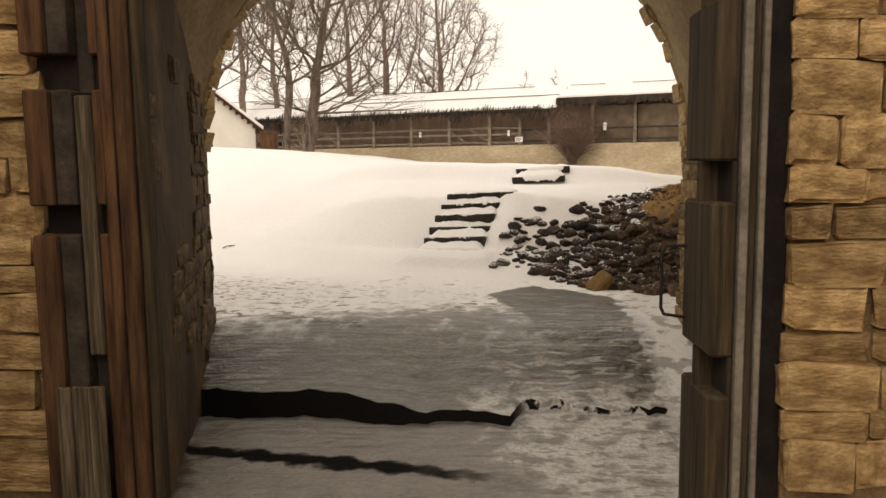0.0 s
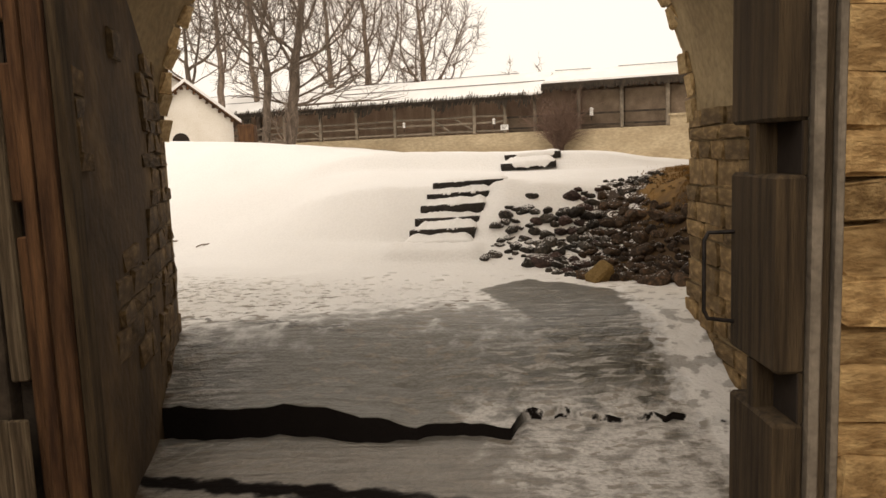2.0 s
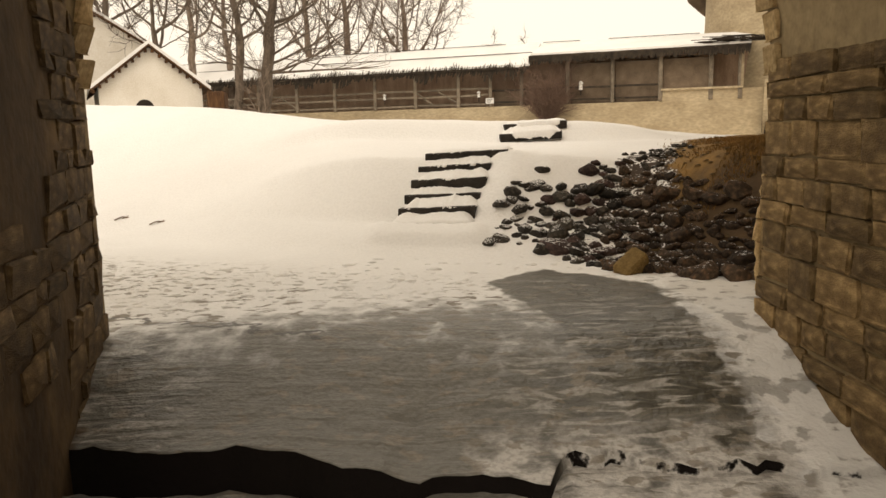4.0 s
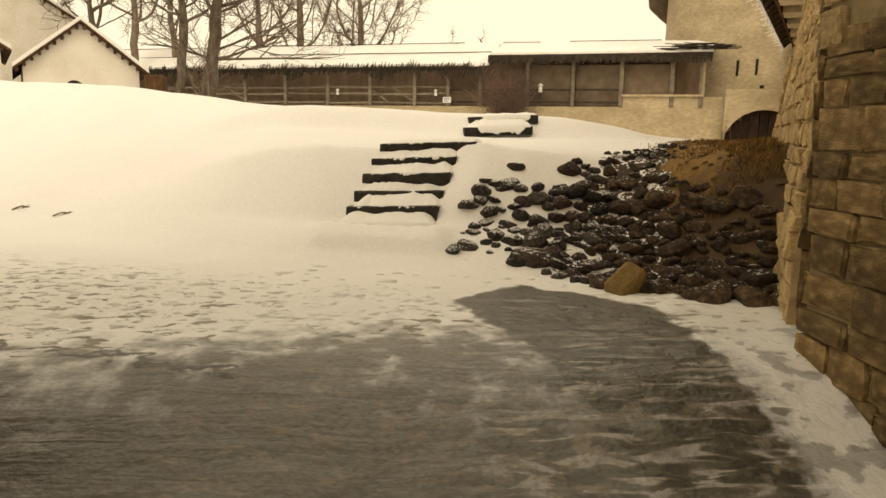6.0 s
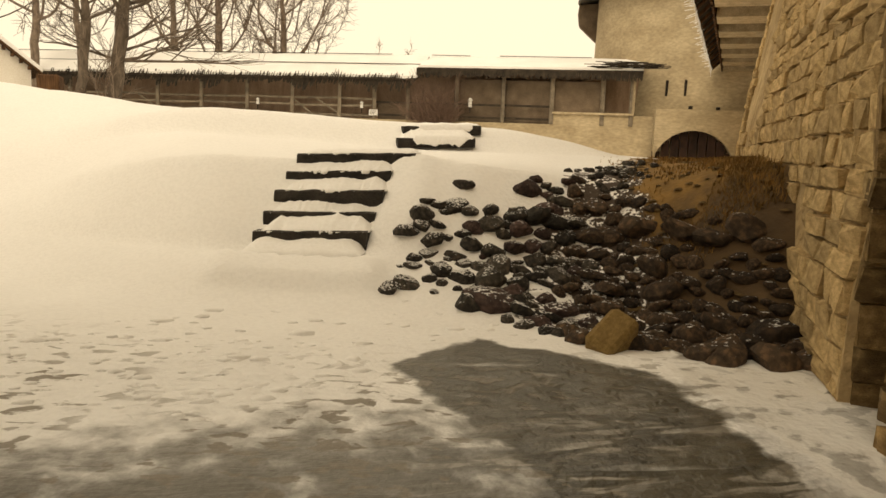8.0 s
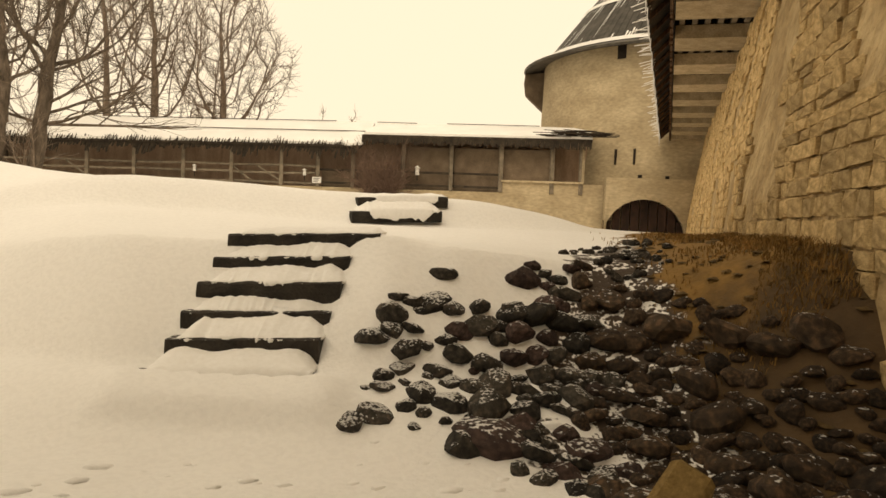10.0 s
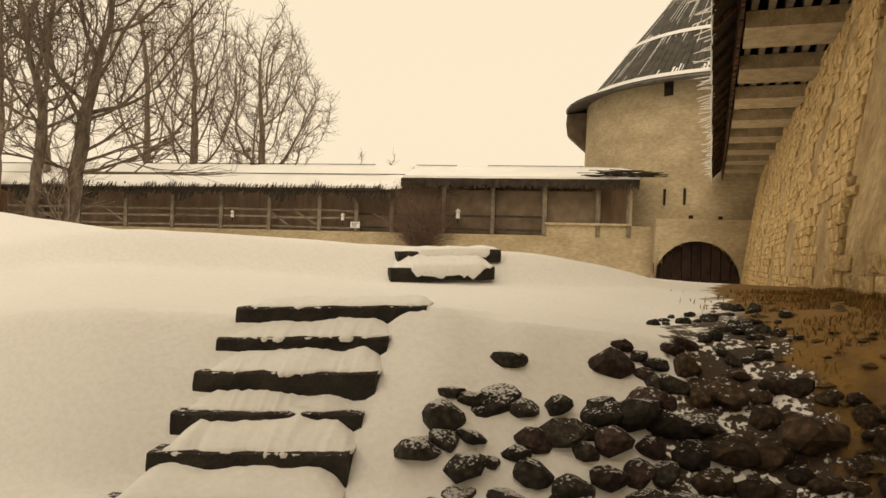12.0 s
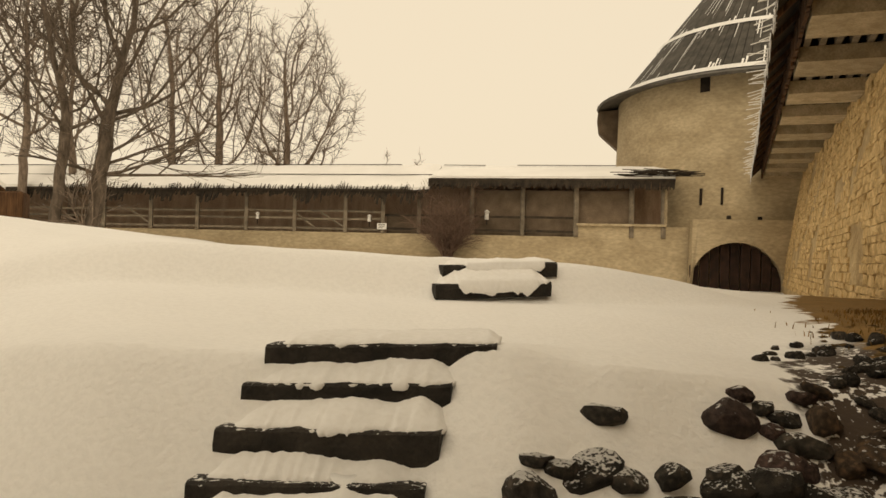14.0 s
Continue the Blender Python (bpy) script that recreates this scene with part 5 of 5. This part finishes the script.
# ---- timbers of the gateway ----
def mortise_post():
    """The edge of the open gate leaf: a deep grooved balk with paired mortises."""
    ob = empty("gate_leaf", Matrix.Translation((1.42, 3.6, -0.45)))
    tagged(ob, "open gate leaf of grey weathered balks with square mortises", "gate")
    z0, z1 = -0.5, 3.4
    # three upright planks across its thickness, of differing depth, cut by the mortise rows
    rows = (0.70, 1.52, 2.34)
    cuts = [z0] + [v for m_ in rows for v in (m_ - 0.085, m_ + 0.085)] + [z1]
    for x0, x1, y0, y1, m_, nm in ((1.295, 1.395, 3.46, 3.86, LEAFWOOD, "balk"), (1.40, 1.435, 3.44, 3.86, GREYWOOD, "plank"), (1.44, 1.475, 3.47, 3.86, LEAFWOOD, "plank"), (1.48, 1.505, 3.45, 3.86, GREYWOOD, "plank")):
        bm = bmesh.new()
        n = 16
        if nm == "plank":
            vs_ = box(bm, (x0, y0, z0), (x1, y1, z1), bevel=0.006)
        else:
            for a, b in zip(cuts[::2], cuts[1::2]):
                box(bm, (x0, y0, a), (x1, y1, b), bevel=0.012)
            for r_ in rows:
                box(bm, (x0 + 0.004, 3.645, r_ - 0.085), (x1, 3.70, r_ + 0.085))
                box(bm, (x1 - 0.02, y0 + 0.01, r_ - 0.085), (x1 - 0.003, y1, r_ + 0.085))
        under(link(nm, bm, m_), ob)
    # near-black sheets in the mortises: the shade of the holes as colour
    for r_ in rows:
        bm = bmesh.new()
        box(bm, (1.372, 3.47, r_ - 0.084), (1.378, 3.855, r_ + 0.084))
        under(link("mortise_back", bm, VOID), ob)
    # iron loop handle
    cu = bpy.data.curves.new("handle", "CURVE")
    cu.dimensions, cu.bevel_depth, cu.bevel_resolution = "3D", 0.008, 2
    sp_ = cu.splines.new("POLY")
    hp = [(1.30, 3.82, 1.22), (1.20, 3.82, 1.22), (1.185, 3.82, 1.19), (1.185, 3.82, 0.93), (1.20, 3.82, 0.90), (1.30, 3.82, 0.885)]
    sp_.points.add(len(hp) - 1)
    for q, c in zip(sp_.points, hp):
        q.co = (*c, 1)
    me = bpy.data.meshes.new_from_object(bpy.data.objects.new("tmp", cu))
    me.materials.append(IRON)
    under(new("handle", me), ob)


mortise_post()


def jamb_timbers():
    """Upright balks across the end of the splayed wall, with two rows of notches and odd pale planks."""
    ob = empty("timber_jamb", Matrix.Translation((-1.93, 4.9, -0.5)))
    tagged(ob, "dark reddish upright balks with notches lining the gate opening", "post")
    for x0, x1, y0, m_, notched in ((-2.27, -2.13, 4.74, TIMBER, True), (-2.125, -2.005, 4.78, DARKWOOD, True), (-1.90, -1.835, 4.81, TIMBER, True), (-1.83, -1.765, 4.77, TIMBER, False), (-1.76, -1.66, 4.79, TIMBER, False), (-1.655, -1.60, 4.82, LEAFWOOD, False)):
        bm = bmesh.new()
        cuts = (-0.65, 1.21, 1.385, 2.06, 2.26, 3.6) if notched else (-0.65, 3.6)
        for a, b in zip(cuts[::2], cuts[1::2]):
            box(bm, (x0, y0, a), (x1, 4.945, b), bevel=0.010)
        under(link("balk", bm, m_), ob)
    # a near-black sheet behind each notch row paints the shade inside
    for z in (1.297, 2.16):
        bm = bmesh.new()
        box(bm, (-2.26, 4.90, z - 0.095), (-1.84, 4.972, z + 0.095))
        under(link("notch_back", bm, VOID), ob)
    bm = bmesh.new()
    box(bm, (-2.0, 4.80, 0.47), (-1.905, 4.94, 2.03), bevel=0.012)
    under(link("plank", bm, SPLITWOOD, None, "pale weathered upright plank"), ob)
    bm = bmesh.new()
    box(bm, (-2.0, 4.88, -0.65), (-1.905, 4.94, 0.46), bevel=0.008)
    box(bm, (-2.0, 4.88, 2.04), (-1.905, 4.94, 3.6), bevel=0.008)
    under(link("balk", bm, DARKWOOD), ob)
    for x0, x1, y0 in ((-2.175, -2.085, 4.70), (-2.08, -1.985, 4.705), (-1.98, -1.885, 4.70)):
        bm = bmesh.new()
        box(bm, (x0, y0, -0.6), (x1, y0 + 0.035, 0.28 + rnd(0, 0.03)), bevel=0.007)
        under(link("plank", bm, SPLITWOOD, None, "short pale split plank"), ob)


jamb_timbers()
# near-black upright added at the right edge of the opening for its shadow gap
bm = bmesh.new()
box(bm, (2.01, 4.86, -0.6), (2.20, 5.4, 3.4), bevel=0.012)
tagged(link("gap_shade_strip", bm, GAPSHADE), "tall near-black strip standing for the shadow gap beside the opening", "post")

# ---- twigs on the snow and clods in the yard ----
for x, y, a in ((-4.05, 14.0, 0.1), (-4.72, 14.4, 0.2)):
    bm = bmesh.new()
    p = Vector((0, 0, 0))
    for i in range(6):
        q = p + Vector((0.06, rnd(-0.015, 0.015), rnd(-0.006, 0.014) + (0.02 if i < 2 else -0.012)))
        beam(bm, p, q, 0.02, 0.018)
        p = q
    beam(bm, (0.12, 0, 0.02), (0.2, 0.06, 0.05), 0.012, 0.012)
    ob = link("twig", bm, HAZYBARK)
    ob.matrix_world = Matrix.Translation((x, y, ground_zn(x, y) + 0.006)) @ Matrix.Rotation(a, 4, "Z")
    tagged(ob, "dark fallen twig lying on the snow", "twig")
vs, fs = [], []
for i in range(1500):
    x, y = rnd(-4.5, 2.2), 6.9 + 4.0 * random.random() ** 1.1
    if (x > 0.5 and y < 10) or y < 9.0 + 0.5 * nz(x, y, 1.5):
        continue
    if y > 10.2 - 0.5 * min(0, x) * 0.5 and random.random() < 0.6:
        continue
    r = abs(random.gauss(0, 0.016)) + 0.009
    if random.random() < 0.04:
        r *= 1.6
    z = ground_zn(x, y)
    b0 = len(vs)
    a0 = rnd(0, 6.28)
    for ring, (rr, zz) in enumerate(((1.0, -0.5), (0.8, 0.12))):
        for k in range(6):
            a = a0 + k * math.pi / 3
            w = rr * rnd(0.75, 1.2)
            vs.append((x + r * 1.6 * w * math.cos(a), y + r * w * math.sin(a), z + r * (zz + rnd(-0.1, 0.1))))
    vs.append((x, y, z + r * 0.38))
    for k in range(6):
        j = (k + 1) % 6
        fs += [(b0 + k, b0 + j, b0 + 6 + j, b0 + 6 + k), (b0 + 6 + k, b0 + 6 + j, b0 + 12)]
me = bpy.data.meshes.new("snow_clods")
me.from_pydata(vs, [], fs)
me.materials.append(SNOW)
for p in me.polygons:
    p.use_smooth = True
tagged(new("snow_clods", me), "scattered clods of trodden snow on the yard", "snow", kind="stuff")
# rubble and dead leaves on the bare mound
vs, fs = [], []
for i in range(700):
    y = rnd(9.7, 13.5)
    x = rnd(2.0, 6.5)
    edge = 2.5 + 0.30 * (y - 10) + 0.05 * max(0, y - 12) ** 2
    if x < edge - 0.3 or x > 3.0 + (y - 9.1) * 0.49 - 0.05:
        continue
    r = rnd(0.012, 0.045)
    z = ground_zn(x, y)
    b0 = len(vs)
    for k in range(5):
        a = k * 1.2566 + rnd(-0.3, 0.3)
        vs.append((x + r * 1.4 * math.cos(a), y + r * math.sin(a), z + rnd(-0.2, 0.25) * r))
    vs.append((x, y, z + r * 0.4))
    for k in range(5):
        fs.append((b0 + k, b0 + (k + 1) % 5, b0 + 5))
me = bpy.data.meshes.new("rubble")
me.from_pydata(vs, [], fs)
me.materials.append(EARTH)
tagged(new("rubble", me), "small dark rubble and dead leaves on the bare mound", "rubble", kind="stuff")

# withered grass on the top of the mound
vs, fs = [], []
for i in range(9000):
    y = rnd(10.7, 14.6)
    far_ = 3.0 + (y - 9.1) * 0.49 - 0.08
    x = far_ - abs(random.gauss(0, 0.55))
    if x < 2.75 + 0.30 * (y - 11.5) or nz(x, y, 1.8) < -0.15:
        continue
    z = ground_zn(x, y)
    h = rnd(0.015, 0.05) * (1.0 + 0.9 * max(0.0, 1 - (far_ - x) / 0.5))
    a = rnd(0, 6.28)
    w = rnd(0.003, 0.006)
    lx, ly = rnd(-0.8, 0.8) * h, rnd(-0.8, 0.5) * h
    b0 = len(vs)
    c_, s_ = math.cos(a) * w, math.sin(a) * w
    vs += [(x - c_, y - s_, z - 0.01), (x + c_, y + s_, z - 0.01), (x + lx * 0.4 + c_ * 0.7, y + ly * 0.4 + s_ * 0.7, z + h * 0.65), (x + lx * 0.4 - c_ * 0.7, y + ly * 0.4 - s_ * 0.7, z + h * 0.65), (x + lx, y + ly, z + h)]
    fs += [(b0, b0 + 1, b0 + 2, b0 + 3), (b0 + 3, b0 + 2, b0 + 4)]
me = bpy.data.meshes.new("grass")
me.from_pydata(vs, [], fs)
me.materials.append(DRYGRASS)
tagged(new("grass", me), "withered brown grass on the bare mound", "grass", kind="stuff")


# ---- stones of the walls ----
def stone_mesh(seed, m_):
    """A unit block, one wide and high and deep, lumpy and worn; its face looks along -y."""
    r_ = random.Random(seed)
    bm = bmesh.new()
    bmesh.ops.create_cube(bm, size=1)
    bmesh.ops.bevel(bm, geom=list(bm.edges), offset=0.07, segments=1, affect="EDGES")
    face = min(bm.faces, key=lambda f: f.calc_center_median().y)
    mid = bmesh.ops.poke(bm, faces=[face])["verts"][0]
    mid.co += Vector((r_.uniform(-0.2, 0.2), -r_.uniform(0.02, 0.16), r_.uniform(-0.15, 0.15)))
    skew = r_.uniform(-0.10, 0.10)
    for v in bm.verts:
        v.co += Vector((r_.uniform(-0.05, 0.05), r_.uniform(-0.16, 0.10) if v.co.y < 0 else 0.0, r_.uniform(-0.10, 0.10) + skew * v.co.x))
    me = bpy.data.meshes.new("stone")
    bm.to_mesh(me)
    bm.free()
    me.materials.append(m_)
    return me


STONES = [stone_mesh(i, STONE) for i in range(10)]
GATESTONES = [stone_mesh(i + 60, GATESTONE) for i in range(8)]


def lay(parent, place, u0, u1, z0, z1, w=(0.25, 0.5), h=(0.12, 0.22), depth=0.12, proud=0.03, keep=None, ragged=0.0, joined=False):
    """Courses of stones on a face: place(u, z) gives the spot, the way along and the way out."""
    z = z0
    jv, jf = [], []
    while z < z1:
        ch = rnd(*h)
        u = u0 - rnd(0, 0.15)
        while u < u1:
            cw = rnd(*w)
            um, zm = u + cw / 2, z + ch / 2
            u += cw
            if um - cw / 2 < u0 - 0.02 - ragged or um + cw / 2 > u1 + 0.02 + ragged:
                a, b = max(um - cw / 2, u0 - rnd(0, ragged)), min(um + cw / 2, u1 + rnd(0, ragged))
                if b - a < 0.07:
                    continue
                um, cw = (a + b) / 2, b - a
            if keep and not keep(um, zm):
                continue
            p, along, out = place(um, zm)
            x_, y_ = along.normalized(), -out.normalized()
            m = Matrix((x_, y_, x_.cross(y_))).transposed().to_4x4()
            m.translation = p + out * (proud * rnd(0.3, 1.3) - depth / 2)
            m = m @ Matrix.Diagonal(((cw - 0.006) * rnd(0.94, 1.02), depth, (ch - 0.006) * rnd(0.90, 1.03), 1))
            if joined:
                me = random.choice(STONES)
                b0 = len(jv)
                jv += [m @ v.co for v in me.vertices]
                jf += [tuple(b0 + i for i in p_.vertices) for p_ in me.polygons]
                continue
            ob = new("stone", random.choice(STONES))
            ob.parent = parent
            ob.matrix_basis = m
        z += ch
    if joined:
        me = bpy.data.meshes.new("stones")
        me.from_pydata(jv, [], jf)
        me.materials.append(STONE)
        ob = tagged(new("stones", me), kind="stuff")
        ob.parent = parent


X_, Y_ = Vector((1, 0, 0)), Vector((0, 1, 0))
SHADESTONES = [stone_mesh(i + 40, SHADESTONE) for i in range(5)]
plain, STONES = STONES, [stone_mesh(i + 30, DEEPSHADESTONE) for i in range(5)]
# the passage reveals take darker limestone copies, with its shade in their colour
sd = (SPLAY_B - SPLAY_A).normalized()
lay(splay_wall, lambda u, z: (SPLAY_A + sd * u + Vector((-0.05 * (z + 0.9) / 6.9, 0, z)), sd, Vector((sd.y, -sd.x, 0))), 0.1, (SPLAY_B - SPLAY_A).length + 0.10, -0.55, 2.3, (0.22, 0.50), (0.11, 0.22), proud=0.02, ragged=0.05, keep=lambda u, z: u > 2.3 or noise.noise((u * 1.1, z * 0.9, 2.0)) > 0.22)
STONES = SHADESTONES
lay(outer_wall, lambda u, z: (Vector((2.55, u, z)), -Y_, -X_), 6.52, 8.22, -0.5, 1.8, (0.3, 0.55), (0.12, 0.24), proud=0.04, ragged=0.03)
STONES = GATESTONES
lay(inner_wall, lambda u, z: (Vector((u, 4.86, z)), X_, -Y_), -3.15, -2.22, -0.4, 3.5, (0.3, 0.72), (0.15, 0.32), depth=0.16, proud=0.06, ragged=0.03)
lay(inner_wall, lambda u, z: (Vector((u, 4.86, z)), X_, -Y_), 2.19, 3.3, -0.4, 3.5, (0.3, 0.72), (0.15, 0.32), depth=0.16, proud=0.06, ragged=0.03)


STONES = plain

# voussoirs at the outer edge of the arch
for k in range(36):
    a = math.pi * (k + 0.5) / 36
    p = Vector((ARCH_X + (ARCH_R + 0.10) * math.cos(a), 8.16, SPRING + (ARCH_R + 0.10) * math.sin(a)))
    ob = new("voussoir", random.choice(STONES))
    ob.parent = outer_wall
    x_ = Vector((-math.sin(a), 0, math.cos(a)))
    y_ = Y_
    m = Matrix((x_, y_, x_.cross(y_))).transposed().to_4x4()
    m.translation = p + Vector((rnd(-0.015, 0.015), rnd(-0.02, 0.05), rnd(-0.015, 0.015)))
    ob.matrix_basis = m @ Matrix.Diagonal((0.20, 0.22, 0.26, 1))


def on_side(seg):
    a, b = (WA, WB) if seg == 0 else (WB, WC)
    d = (b - a).normalized()

    def place(u, z):
        o = 0.06 if z < 0.5 else (0.06 - 0.16 * (z - 0.5) / 1.4 if z < 1.9 else -0.10 - 0.52 * (z - 1.9) / 3.35)
        return wall_pt(u, o, z, seg), -d, Vector((-d.y, d.x, 0))
    return place


def worn(u, z):
    return noise.noise((u * 0.55, z * 0.7, 5.0)) > -0.30 + 0.02 * u


lay(side_wall, on_side(0), 0.02, W1L, 0.0, 5.2, (0.22, 0.50), (0.10, 0.20), 0.16, 0.04, lambda u, z: worn(u, z) and (u < 3.2 or z > 0.8))
lay(side_wall, on_side(1), 0.05, 24.0, 0.7, 5.0, (0.25, 0.6), (0.10, 0.19), 0.12, 0.03, lambda u, z: noise.noise((u * 0.5, z * 0.8, 9.0)) > -0.25, joined=True)
dE = (WB - WA).normalized()
# the wall end by the gate: its shade comes from the darker stone copies
plain, STONES = STONES, SHADESTONES
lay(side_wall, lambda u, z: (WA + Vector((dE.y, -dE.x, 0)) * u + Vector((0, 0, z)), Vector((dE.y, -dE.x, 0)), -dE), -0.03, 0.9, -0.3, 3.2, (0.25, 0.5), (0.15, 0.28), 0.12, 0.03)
STONES = plain
